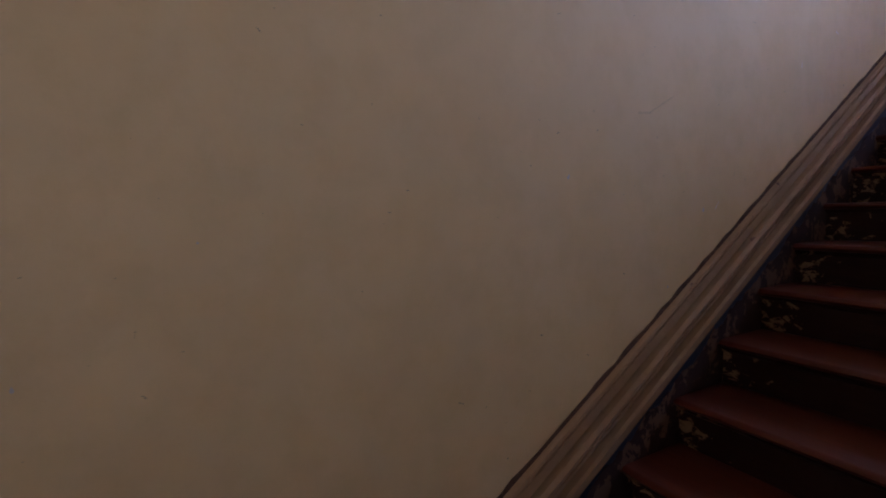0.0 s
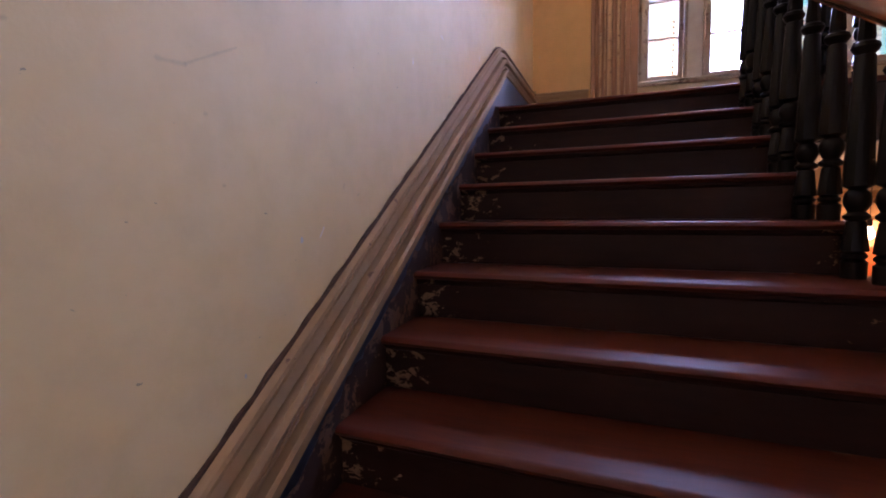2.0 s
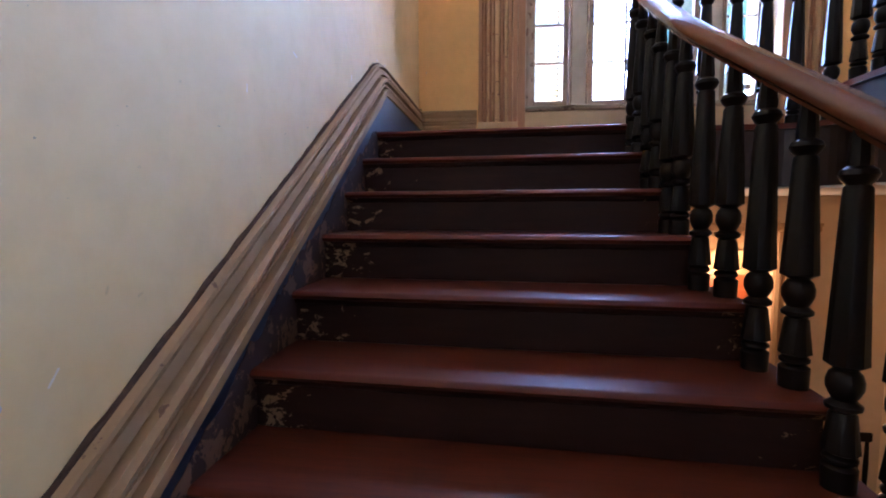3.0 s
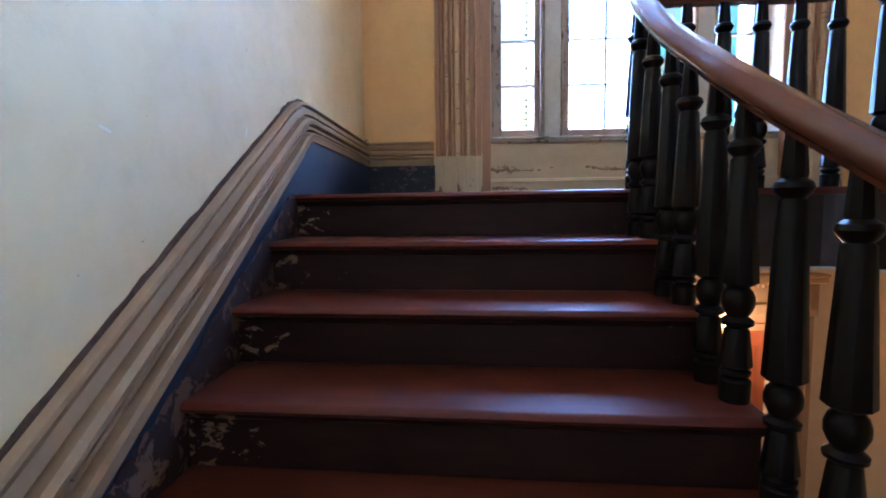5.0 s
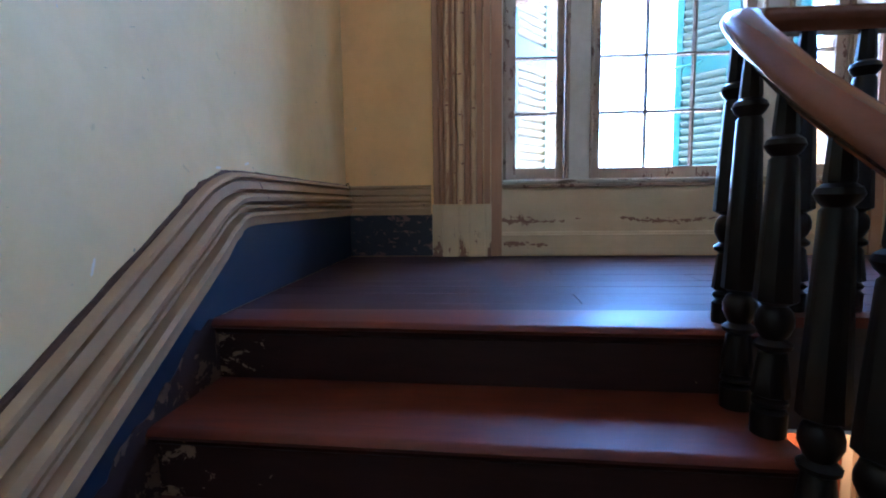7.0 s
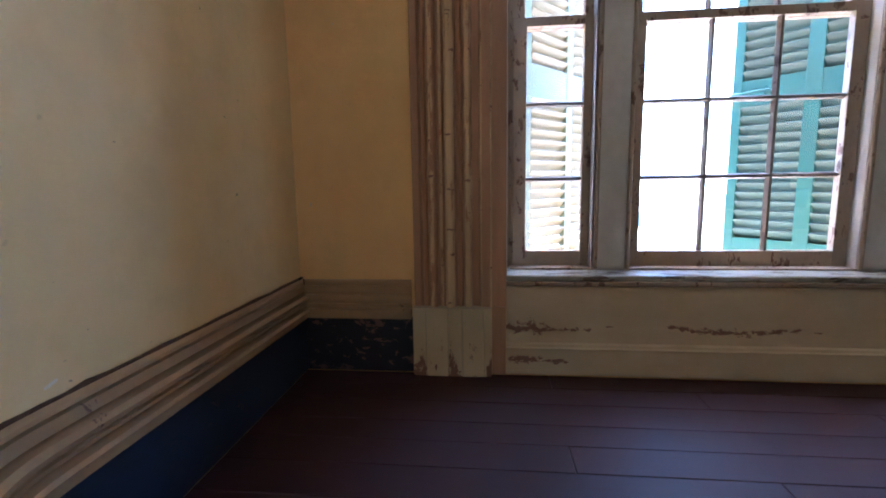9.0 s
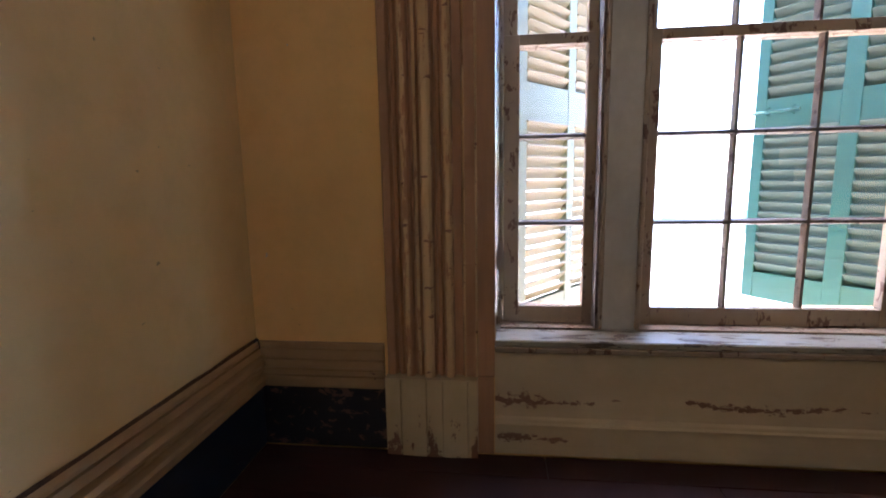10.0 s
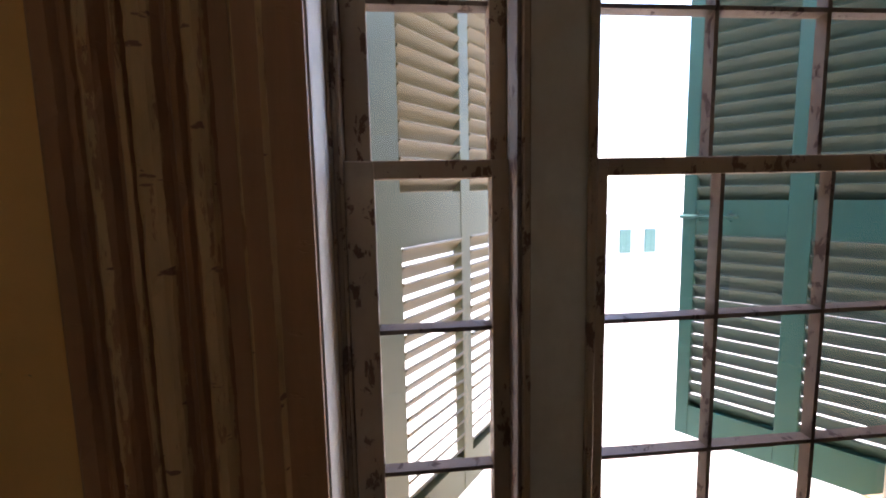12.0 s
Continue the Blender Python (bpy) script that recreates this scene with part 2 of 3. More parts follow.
EDGE = plain("bare_brown_wood", (0.11, 0.055, 0.028), 0.9, 0, 0.5, 30.0)
FASCIA = wood("dark_fascia_paint", (0.045, 0.020, 0.015), (0.020, 0.010, 0.008), (1.5, 6, 8), (0.35, 0.5))
PLANK = wood("red_brown_floor_paint", (0.050, 0.013, 0.009), (0.026, 0.007, 0.006), (1.2, 16, 16), (0.42, 0.72))
TURNED = wood("black_varnished_wood", (0.014, 0.008, 0.006), (0.006, 0.004, 0.0035), (9, 9, 1.5), (0.28, 0.42))
RAIL = wood("polished_mahogany", (0.16, 0.055, 0.028), (0.11, 0.038, 0.020), (5, 1.5, 5), (0.17, 0.27))
# teal raised to hold the haze seen over this leaf
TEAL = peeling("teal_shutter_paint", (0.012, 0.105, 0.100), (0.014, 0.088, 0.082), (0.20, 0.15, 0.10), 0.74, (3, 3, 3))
TEAL_SLAT = peeling("dark_teal_slats", (0.022, 0.066, 0.060), (0.032, 0.060, 0.046), (0.20, 0.15, 0.10), 0.74, (3, 3, 3))
# lit copies of the shutter paint: warm terrace bounce is mixed into the colour
PALE = peeling("bounce_lit_shutter_paint", (0.105, 0.125, 0.075), (0.085, 0.10, 0.058), (0.30, 0.24, 0.15), 0.74, (3, 3, 3))
PALE_SLAT = peeling("bounce_lit_slats", (0.19, 0.155, 0.075), (0.15, 0.12, 0.056), (0.30, 0.24, 0.15), 0.74, (3, 3, 3))
ORANGE = wood("orange_varnished_wood", (0.34, 0.085, 0.02), (0.25, 0.06, 0.014), (9, 9, 1.2), (0.3, 0.45))
for dull in (RISER, PLANK, TURNED, TREAD, STRING, EDGE, TRIM):
    dull.node_tree.nodes["Principled BSDF"].inputs["Specular IOR Level"].default_value = 0.16 if dull in (RISER, TURNED) else 0.3
IRON = plain("black_iron", (0.03, 0.028, 0.026), 0.5, 0.6)
STONE = plain("terrace_stone", (0.50, 0.44, 0.38), 0.8, 0, 0.2, 5.0)
WHITE = plain("white_render", (0.62, 0.60, 0.55), 0.85, 0, 0.08, 1.0)
GREENWIN = plain("pale_green_joinery", (0.10, 0.19, 0.15), 0.6)

GLASS, nt_, b_ = shader("old_window_glass")
tr = nt_.nodes.new("ShaderNodeBsdfTransparent")
gl = nt_.nodes.new("ShaderNodeBsdfGlossy")
gl.inputs["Roughness"].default_value = 0.03
mx = nt_.nodes.new("ShaderNodeMixShader")
mx.inputs[0].default_value = 0.05
nt_.links.new(tr.outputs[0], mx.inputs[1])
nt_.links.new(gl.outputs[0], mx.inputs[2])
nt_.links.new(mx.outputs[0], nt_.nodes["Material Output"].inputs["Surface"])

BULB, nt_, b_ = shader("warm_bulb")
b_.inputs["Emission Color"].default_value = (1.0, 0.62, 0.28, 1)
b_.inputs["Emission Strength"].default_value = 1.7


# ---- mesh helpers ----
def empty(name, at, label="", category="", group="", kind=""):
    ob = new(name)
    ob.location = at
    ob.empty_display_size = 0.05
    return tagged(ob, label, category, group, kind)


def mesh_of(name, bm, material, smooth=None):
    bmesh.ops.recalc_face_normals(bm, faces=bm.faces[:])
    me = bpy.data.meshes.new(name)
    bm.to_mesh(me)
    bm.free()
    me.materials.append(material)
    if smooth:
        me.shade_smooth()
        me.set_sharp_from_angle(angle=radians(smooth))
    return me


def offset_of(parent):
    m = Matrix.Identity(4)
    while parent:
        m = parent.matrix_basis @ m if parent.parent is None else parent.matrix_parent_inverse @ parent.matrix_basis @ m
        parent = parent.parent
    return m


def put_mesh(name, me, parent=None, at=None, label=""):
    """A mesh object, at the matrix `at` in the world, under parent."""
    ob = new(name, me)
    ob.matrix_basis = at if at is not None else Matrix.Identity(4)
    if parent:
        ob.parent = parent
        ob.matrix_parent_inverse = offset_of(parent).inverted()
    return tagged(ob, label)


def part(name, bm, material, parent, label="", smooth=None):
    return put_mesh(name, mesh_of(name, bm, material, smooth), parent, None, label)


def structure(name, bm, material, label, smooth=None, category=""):
    ob = put_mesh(name, mesh_of(name, bm, material, smooth))
    return tagged(ob, label, category or name.split("_")[0], "", "structure")


def box(bm, x0, x1, y0, y1, z0, z1, bevel=0.0):
    b2 = bmesh.new()
    vs = [b2.verts.new((x, y, z)) for x in (x0, x1) for y in (y0, y1) for z in (z0, z1)]
    for f in ((0, 1, 3, 2), (4, 6, 7, 5), (0, 4, 5, 1), (2, 3, 7, 6), (0, 2, 6, 4), (1, 5, 7, 3)):
        b2.faces.new([vs[i] for i in f])
    bmesh.ops.recalc_face_normals(b2, faces=b2.faces[:])
    if bevel:
        bmesh.ops.bevel(b2, geom=b2.edges[:], offset=bevel, segments=1, affect="EDGES", profile=0.7)
    tmp = bpy.data.meshes.new("tmp")
    b2.to_mesh(tmp)
    b2.free()
    bm.from_mesh(tmp)
    bpy.data.meshes.remove(tmp)
    return bm


def boxes(*rows, bevel=0.0):
    bm = bmesh.new()
    for r in rows:
        box(bm, *r, bevel=bevel)
    return bm


def loft(rings, closed=True, caps=True):
    """Skin between rings of equal length."""
    bm = bmesh.new()
    vr = [[bm.verts.new(p) for p in ring] for ring in rings]
    n = len(vr[0])
    for a, b in zip(vr, vr[1:]):
        for i in range(n if closed else n - 1):
            bm.faces.new((a[i], a[(i + 1) % n], b[(i + 1) % n], b[i]))
    if caps and closed:
        bm.faces.new(vr[0])
        bm.faces.new(vr[-1][::-1])
    return bm


def lathe(profile, seg=14):
    rings = [[(r * math.cos(2 * math.pi * k / seg), r * math.sin(2 * math.pi * k / seg), z) for k in range(seg)] for r, z in profile]
    return loft(rings)


def put_at(bm, at):
    bmesh.ops.translate(bm, vec=at, verts=bm.verts[:])
    return bm


def smooth_path(points, per=8):
    """Catmull-Rom through the points."""
    p = [Vector(q) for q in points]
    p = [2 * p[0] - p[1]] + p + [2 * p[-1] - p[-2]]
    out = []
    for a, b, c, d in zip(p, p[1:], p[2:], p[3:]):
        for k in range(per):
            t = k / per
            out.append(0.5 * (2 * b + (c - a) * t + (2 * a - 5 * b + 4 * c - d) * t * t + (3 * b - a - 3 * c + d) * t ** 3))
    out.append(p[-2])
    return out


def sweep(path, section, up=Vector((0, 0, 1))):
    """Section of (side, height) carried along the path, upright."""
    rings = []
    for i, q in enumerate(path):
        d = (path[min(i + 1, len(path) - 1)] - path[max(i - 1, 0)]).normalized()
        side = d.cross(up).normalized()
        top = side.cross(d).normalized()
        rings.append([q + side * s + top * h for s, h in section])
    return loft(rings)


SKEW = -0.05          # the steps run a little askew to the window wall


def skew(y, x):
    return y + SKEW * (x - 0.05)


# ---- walls, floors, ceilings ----
T = 0.25
structure("wall_left", boxes((-T, 0, -7.0, 0.45, Z_HALL - 0.1, Z_TOP)), WALL_L, "plastered stair wall with scuffs and stains, daylight mixed into its ochre")
structure("wall_right", boxes((XR, XR + T, -7.0, 0.45, Z_HALL - 0.1, Z_TOP)), WALL, "cream plastered wall beside the upper flight")
structure("wall_back", boxes((-T, XR + T, -7.25, -7.0, Z_HALL - 0.1, Z_TOP)), WALL, "cream plastered wall closing the stair hall")
WX0, WX1, WZ0, WZ1 = 0.917, 2 * XC - 0.917, 0.410, 2.64
DX0, DX1, DZ1 = 2.05, 2.95, -0.86
structure("wall_window", boxes(
    (0, WX0, 0, 0.45, -SLAB, Z_TOP), (WX1, XR, 0, 0.45, -SLAB, Z_TOP), (WX0, WX1, 0.03, 0.45, -SLAB, WZ0),
    (WX0, WX1, 0, 0.45, WZ1, Z_TOP)), WALL_N, "ochre plastered wall around the tall landing window, warm bounced light in its colour")
structure("wall_hall", boxes(
    (0, DX0, 0, 0.45, Z_HALL, -SLAB - 0.002), (DX1, XR, 0, 0.45, Z_HALL, -SLAB - 0.002), (DX0, DX1, 0, 0.45, DZ1, -SLAB - 0.002)),
    WALL, "cream plastered hall wall with a doorway below the landing")
structure("ceiling", boxes((-T, XR + T, -7.25, 0.45, Z_TOP, Z_TOP + 0.2)), CEIL, "white plaster ceiling high over the stairs")
structure("floor_hall", boxes((0, XR, -7.0, 0, Z_HALL - 0.1, Z_HALL)), PLANK, "dark red brown painted hall floor")
structure("floor_platform", boxes((0, 1.5, -7.0, Y0 - GO * (STEPS - 1) + 0.03, Z_PLAT - 0.2, Z_PLAT)), PLANK, "dark boards of the lower platform", category="floor")
structure("floor_upper", boxes((0, XR, -7.0, Y0 - GO * 11, RISE * 12 - 0.3, RISE * 12)), CEIL, "upper floor slab with white plaster soffit", category="floor")
# landing slab with round corners towards the well
def well_edge():
    pts = [(1.47, Y0 + 0.02)]
    r = 0.10
    for k in range(7):
        a = math.pi - k * math.pi / 12
        pts.append((1.57 + r * math.cos(a), Y0 - 0.02 + r * math.sin(a)))
    r = 0.22
    cx, cy = XU - 0.04 - r, YL - 0.07 - r
    for k in range(10):
        a = math.pi / 2 - k * math.pi / 18
        pts.append((cx + r * math.cos(a), cy + r * math.sin(a)))
    pts.append((XU - 0.04, Y0 - 0.32))
    pts.append((XR, Y0 - 0.32))
    return pts


def prism(outline, z0, z1):
    return loft([[(x, y, z0) for x, y in outline], [(x, y, z1) for x, y in outline]])


edge = well_edge()
landing_outline = [(0, 0.0), (0, skew(Y0 + 0.07, 0)), (1.40, skew(Y0 + 0.07, 1.40))] + edge[1:] + [(XR, 0.0)]
structure("landing", prism(landing_outline, -SLAB + 0.012, -0.03), FASCIA, "dark brown timber landing with a curved fascia", category="landing")
structure("ceiling_hall", prism(landing_outline, -SLAB, -SLAB + 0.011), CEIL, "white plaster soffit under the landing")
floor = empty("floor", (0.8, -0.8, 0), "dark red brown painted floorboards of the landing", "floor", "", "structure")


# ---- skirting with its swept moulding ----
def nose(y):
    """Height of the line over the step noses."""
    return -0.36 + SLOPE * (y + 2.058)


def skirt_line():
    """Top of the moulding along the stair wall, as (y, z)."""
    pts = []
    y = -5.2
    while y < -1.78:
        pts.append((y, nose(y) + 0.387))
        y += 0.2
    pts += [(-1.66, 0.277), (-1.58, 0.328), (-1.50, 0.374), (-1.42, 0.404), (-1.34, 0.420), (-1.2, 0.423), (-0.9, 0.421), (-0.4, 0.417), (-0.002, 0.414)]
    return pts


MOULD = [(0.0, 0.0), (0.014, 0.0), (0.023, -0.006), (0.025, -0.014), (0.006, -0.018), (0.006, -0.023), (0.019, -0.027), (0.022, -0.052), (0.003, -0.056), (0.003, -0.064), (0.030, -0.067), (0.039, -0.078), (0.035, -0.092),
         (0.012, -0.098), (0.014, -0.103), (0.026, -0.107), (0.025, -0.117), (0.003, -0.121), (0.003, -0.129), (0.034, -0.131), (0.040, -0.140), (0.033, -0.150), (0.031, -0.172), (0.0, -0.172)]


def skirt_rings(fn):
    rings = []
    path = smooth_path([(0, y, z) for y, z in skirt_line()], 4)
    for i, q in enumerate(path):
        d = (path[min(i + 1, len(path) - 1)] - path[max(i - 1, 0)]).normalized()
        nrm = Vector((0, -d.z, d.y))
        rings.append(fn(q, nrm, 1 + 0.27 * min(1.0, max(0.0, d.z / 0.53))))
    return rings


structure("trim_stair_moulding", loft(skirt_rings(lambda q, n, k: [(1.2 * s, *(q + n * h * k).yz) for s, h in MOULD])), TRIM, "weathered cream moulding sweeping up the stair wall", 40)


def dado_ring(q, n, k):
    a, low = q + n * -0.168 * k, q + n * -0.172 * k
    b = min(nose(low.y) + 0.040, 0.0) if low.y < Y0 + 0.02 else 0.0
    return [(0.0, a.y, a.z), (0.024, a.y, a.z), (0.024, low.y, b), (0.0, low.y, b)]


structure("baseboard_stair", loft(skirt_rings(dado_ring)), DADO, "blue black painted skirting board beside the steps, reflected sky in its tint")


def string_rings():
    """Wall string whose ragged, bared top edge eats into the sky-tinted dark paint above it."""
    rng = random.Random(8)
    rings, jag, y = [], 0.0, -5.1
    while y < Y0 + 0.08:
        jag = 0.55 * jag + rng.uniform(-0.016, 0.016)
        top = nose(y) + 0.036 + 0.048 * min(1.0, max(0.0, (-1.62 - y) / 0.5)) + jag
        top = min(top, -0.004) if y > Y0 - 0.01 else top
        rings.append([(0.0, y, top), (0.0252, y, top - 0.001), (0.0256, y, top - 0.004), (0.0256, y, nose(y) - 0.4), (0.0, y, nose(y) - 0.4)])
        y += 0.022
    return rings


structure("baseboard_string", loft(string_rings()), STRING, "worn brown wall string with peeling paint")
edge_rng = random.Random(5)
STRIP = [(0.0, 0.008), (0.004, 0.007), (0.009, 0.004), (0.011, 0.0005), (0.0, 0.0005)]
structure("trim_edge_strip", loft(skirt_rings(lambda q, n, k: [(s, *(q + n * (h * edge_rng.uniform(0.35, 1.25) if h > 0.001 else h) * k).yz) for s, h in STRIP])), EDGE, "thin brown wooden edge over the moulding")
structure("trim_window_wall", loft([[(x, -0.5 * s - 0.012 * (s > 0.001), 0.413 + h) for s, h in MOULD] for x in (0.0, 0.505)]), TRIM, "weathered cream moulding below the ochre wall", 40)
structure("baseboard_window_wall", boxes((0.025, 0.512, -0.022, 0, 0.0, 0.244)), DADO_CHIPPED, "chipped dark skirting board on the window wall")

# ---- lower flight ----
def x_out(y):
    """Line of the balusters over the lower flight, which swings outwards at its foot."""
    return 1.387 + 0.17 * max(0.0, -2.4 - y)


def flight(name, label, x0, x1, count, mirror):
    base = empty(name, ((x0 + x1) / 2, Y0, -RISE * count if not mirror else 0), label, "staircase", "", "structure")
    sec = [(0.0, -0.030), (-0.305, -0.030), (-0.318, -0.026), (-0.325, -0.015), (-0.318, -0.004), (-0.305, 0.0), (0.0, 0.0)]
    over = 0.024
    cove = [(0.0, -0.03), (-0.016, -0.03), (-0.012, -0.042), (-0.003, -0.05), (0.0, -0.05)]

    def tread_mesh(a, b):
        return mesh_of("tread", loft([[(x, y, z) for y, z in sec] for x in (a, b)]), TREAD, 50)

    def riser_mesh(a, b):
        bmr = boxes((a, b, 0, 0.02, -RISE + 0.002, -0.031))
        bmc = loft([[(x, y, z) for y, z in cove] for x in (a, b + 0.02)])
        tmp = bpy.data.meshes.new("tmp")
        bmc.to_mesh(tmp)
        bmc.free()
        bmr.from_mesh(tmp)
        bpy.data.meshes.remove(tmp)
        return mesh_of("riser", bmr, FASCIA if mirror else RISER)

    if mirror:
        tread_me, riser_me = tread_mesh(x0 - over, x1), riser_mesh(x0, x1)
    SH = Matrix.Translation((0.05, -0.012, 0)) @ Matrix.Rotation(math.atan(SKEW), 4, "Z") @ Matrix.Translation((-0.05, 0, 0))
    for k in range(count):
        if not mirror:
            y, z = Y0 - GO * k, -RISE * k
            edge_x = x_out(y - 0.05) + 0.02
            tread_me, riser_me = tread_mesh(x0, edge_x + over), riser_mesh(x0 - 0.022, edge_x)
            m = Matrix.Translation((0, y + 0.325, z)) @ SH
            r = Matrix.Translation((0, y + 0.035, z)) @ SH
        else:
            y, z = Y0 - GO * k - 0.02, RISE * (k + 1)
            m = Matrix.Translation((0, y - 0.325, z)) @ Matrix.Diagonal((1, -1, 1, 1))
            r = Matrix.Translation((0, y - 0.035, z)) @ Matrix.Diagonal((1, -1, 1, 1))
        if not (k == 0 and not mirror):
            put_mesh("tread", tread_me, base, m)
        put_mesh("riser", riser_me, base, r)
    return base


lower = flight("stair_lower", "dark red brown painted wooden stairs with worn noses", 0.026, 1.42, STEPS, False)
upper = flight("stair_upper", "dark wooden flight rising from the landing", XU, XR, 12, True)


def stringer(x0, x1, sign, count, z_first, parent, material, name, label):
    """Stepped on top, sloped below."""
    pts = []
    for k in range(count + 1):
        y = Y0 - 0.04 - GO * k
        z = -RISE * (k + 1)
        pts.append((y, z - 0.032))
        pts.append((y - GO, z - 0.032))
    yl, zl = pts[-1]
    drop = 0.34 if sign < 0 else 0.30
    y_f = Y0 - 0.04
    low = [(yl, zl - drop), (y_f, (z_first - drop))]
    ring = pts + low
    return part(name, loft([[(x + x_out(y) - 1.387, y, z) for y, z in ring] for x in (x0, x1)]), material, parent, label)


stringer(1.372, 1.405, -1, STEPS - 1, -0.2, lower, FASCIA, "outer_string", "dark outer string with cut steps")
part("soffit", loft([[(x, Y0 + 0.03, -SLAB) for x in (0.03, 1.40)] + [(1.40, Y0 + 0.03, -SLAB - 0.02), (0.03, Y0 + 0.03, -SLAB - 0.02)],
                     [(x, Y0 - GO * 11, -SLAB - RISE * 11) for x in (0.03, 1.40)] + [(1.40, Y0 - GO * 11, -SLAB - 0.02 - RISE * 11), (0.03, Y0 - GO * 11, -SLAB - 0.02 - RISE * 11)]]),
     CEIL, lower, "white plaster soffit")
ring = []
for k in range(12):
    y = Y0 - 0.055 - GO * k
    ring += [(y, RISE * k - 0.0 if k else 0.0), (y, RISE * (k + 1) - 0.032)]
ring += [(Y0 - 0.055 - GO * 12, RISE * 12 - 0.032), (Y0 - 0.055 - GO * 12, RISE * 12 - 0.40), (Y0 - 0.055, -0.30)]
part("outer_string", loft([[(x, y, z) for y, z in ring] for x in (XU - 0.001, XU + 0.035)]), FASCIA, upper, "dark outer string with cut steps")
part("soffit", loft([[(x, Y0 - 0.06, z) for x, z in ((XU + 0.036, -0.28), (XR - 0.002, -0.28), (XR - 0.002, -0.30), (XU + 0.036, -0.30))],
                     [(x, Y0 - 0.06 - GO * 11, z) for x, z in ((XU + 0.036, 1.70), (XR - 0.002, 1.70), (XR - 0.002, 1.68), (XU + 0.036, 1.68))]]), CEIL, upper, "white plaster soffit")
# nosing of the landing, straight part
part("landing_nosing", loft([[(x, skew(Y0 + 0.313 + y, x) if y < -0.25 else Y0 + 0.125, z) for y, z in [(-0.2, -0.030), (-0.305, -0.030), (-0.318, -0.026), (-0.325, -0.015), (-0.318, -0.004), (-0.305, 0.0), (-0.2, 0.0)]] for x in (0.026, 1.47)]), TREAD, lower, smooth=50)

part("landing_edge", prism([(1.4705, Y0 + 0.125), (1.4705, skew(Y0 + 0.02, 1.47))] + [(x, yy - 0.025) for x, yy in edge[1:]] + [(XR - 0.002, Y0 + 0.125)], -0.0295, -0.0005), TREAD, lower, "rounded dark edge of the landing")

# ---- balustrade ----
rail_pts = [(x_out(y) + 0.012, y, 0.345 + SLOPE * (y + 2.058) + (0.04 if y < -2.3 else 0.028)) for y in (-4.9, -4.2, -3.5, -2.9, -2.4, -2.1, -1.85)]
rail_pts += [(XS + 0.002, -1.68, 0.622), (XS + 0.016, -1.56, 0.708), (XS + 0.04, -1.465, 0.77), (XS + 0.09, -1.40, 0.79), (XS + 0.18, YL, 0.797), (XC, YL, 0.797),
             (XU - 0.25, YL, 0.797), (XU - 0.12, YL - 0.025, 0.81), (XU - 0.03, YL - 0.10, 0.86), (XU, YL - 0.22, 0.93)]
rail_pts += [(XU, y, 0.93 + SLOPE * (-1.60 - y)) for y in (-1.9, -2.4, -3.2, -4.2, -4.7)]
balustrade = empty("balustrade", (XS, -1.6, 0), "black turned balusters under a polished mahogany handrail", "balustrade")
sec = [(-0.022, -0.034), (0.022, -0.034), (0.026, -0.022), (0.040, -0.016), (0.047, 0.0), (0.045, 0.014), (0.034, 0.026), (0.016, 0.032), (-0.016, 0.032), (-0.034, 0.026), (-0.045, 0.014), (-0.047, 0.0), (-0.040, -0.016), (-0.026, -0.022)]
rail_path = smooth_path(rail_pts, 8)
part("handrail", sweep(rail_path, sec), RAIL, balustrade, "polished brown mahogany handrail", 50)


BALUSTERS = {}


def baluster(x, y, base):
    """A turned baluster from base up to the handrail above it."""
    top = min(rail_path, key=lambda q: (q.x - x) ** 2 + (q.y - y) ** 2).z - 0.026
    h = round((top - base) / 0.02) * 0.02
    if h not in BALUSTERS:
        turned = [(0.034, 0), (0.035, 0.052), (0.025, 0.060), (0.034, 0.068), (0.034, 0.075), (0.025, 0.083)]
        frustum = [(0.037, 0.088), (0.027, 0.176)]
        vase = [(0.022, 0.181), (0.035, 0.189), (0.036, 0.198), (0.023, 0.209), (0.029, 0.219), (0.036, 0.236), (0.036, 0.254), (0.031, 0.270), (0.022, 0.279)]
        shaft = [(0.042, 0.290), (0.041, 0.31), (0.027, h - 0.140)]
        collar = [(0.022, h - 0.134), (0.031, h - 0.124), (0.037, h - 0.112), (0.033, h - 0.101), (0.022, h - 0.093)]
        neck = [(0.024, h - 0.085), (0.018, h)]
        rings = []
        for group, flat in ((turned, 0), (frustum, 1), (vase, 0), (shaft, 1), (collar, 0), (neck, 1)):
            for r, z in group:
                rr = [r * (0.924 if flat and k % 2 else 1.0) for k in range(16)]
                rings.append([(q * math.cos(math.pi * (k + 0.5) / 8), q * math.sin(math.pi * (k + 0.5) / 8), z) for k, q in enumerate(rr)])
        BALUSTERS[h] = mesh_of("baluster", loft(rings), TURNED, 33)
    put_mesh("baluster", BALUSTERS[h], balustrade, Matrix.Translation((x, y, base)))


for k in range(1, STEPS):
    y = Y0 - GO * k
    baluster(x_out(y) + 0.006, y + 0.040, -RISE * k)
    baluster(x_out(y + 0.17) + 0.006, y + 0.172, -RISE * k)
for x, y in [(XS + 0.01, -1.52), (XS + 0.075, -1.415)] + [(1.67 + 0.1525 * i, YL) for i in range(5)] + [(XU - 0.03, YL - 0.095)]:
    baluster(x, y, 0.0)
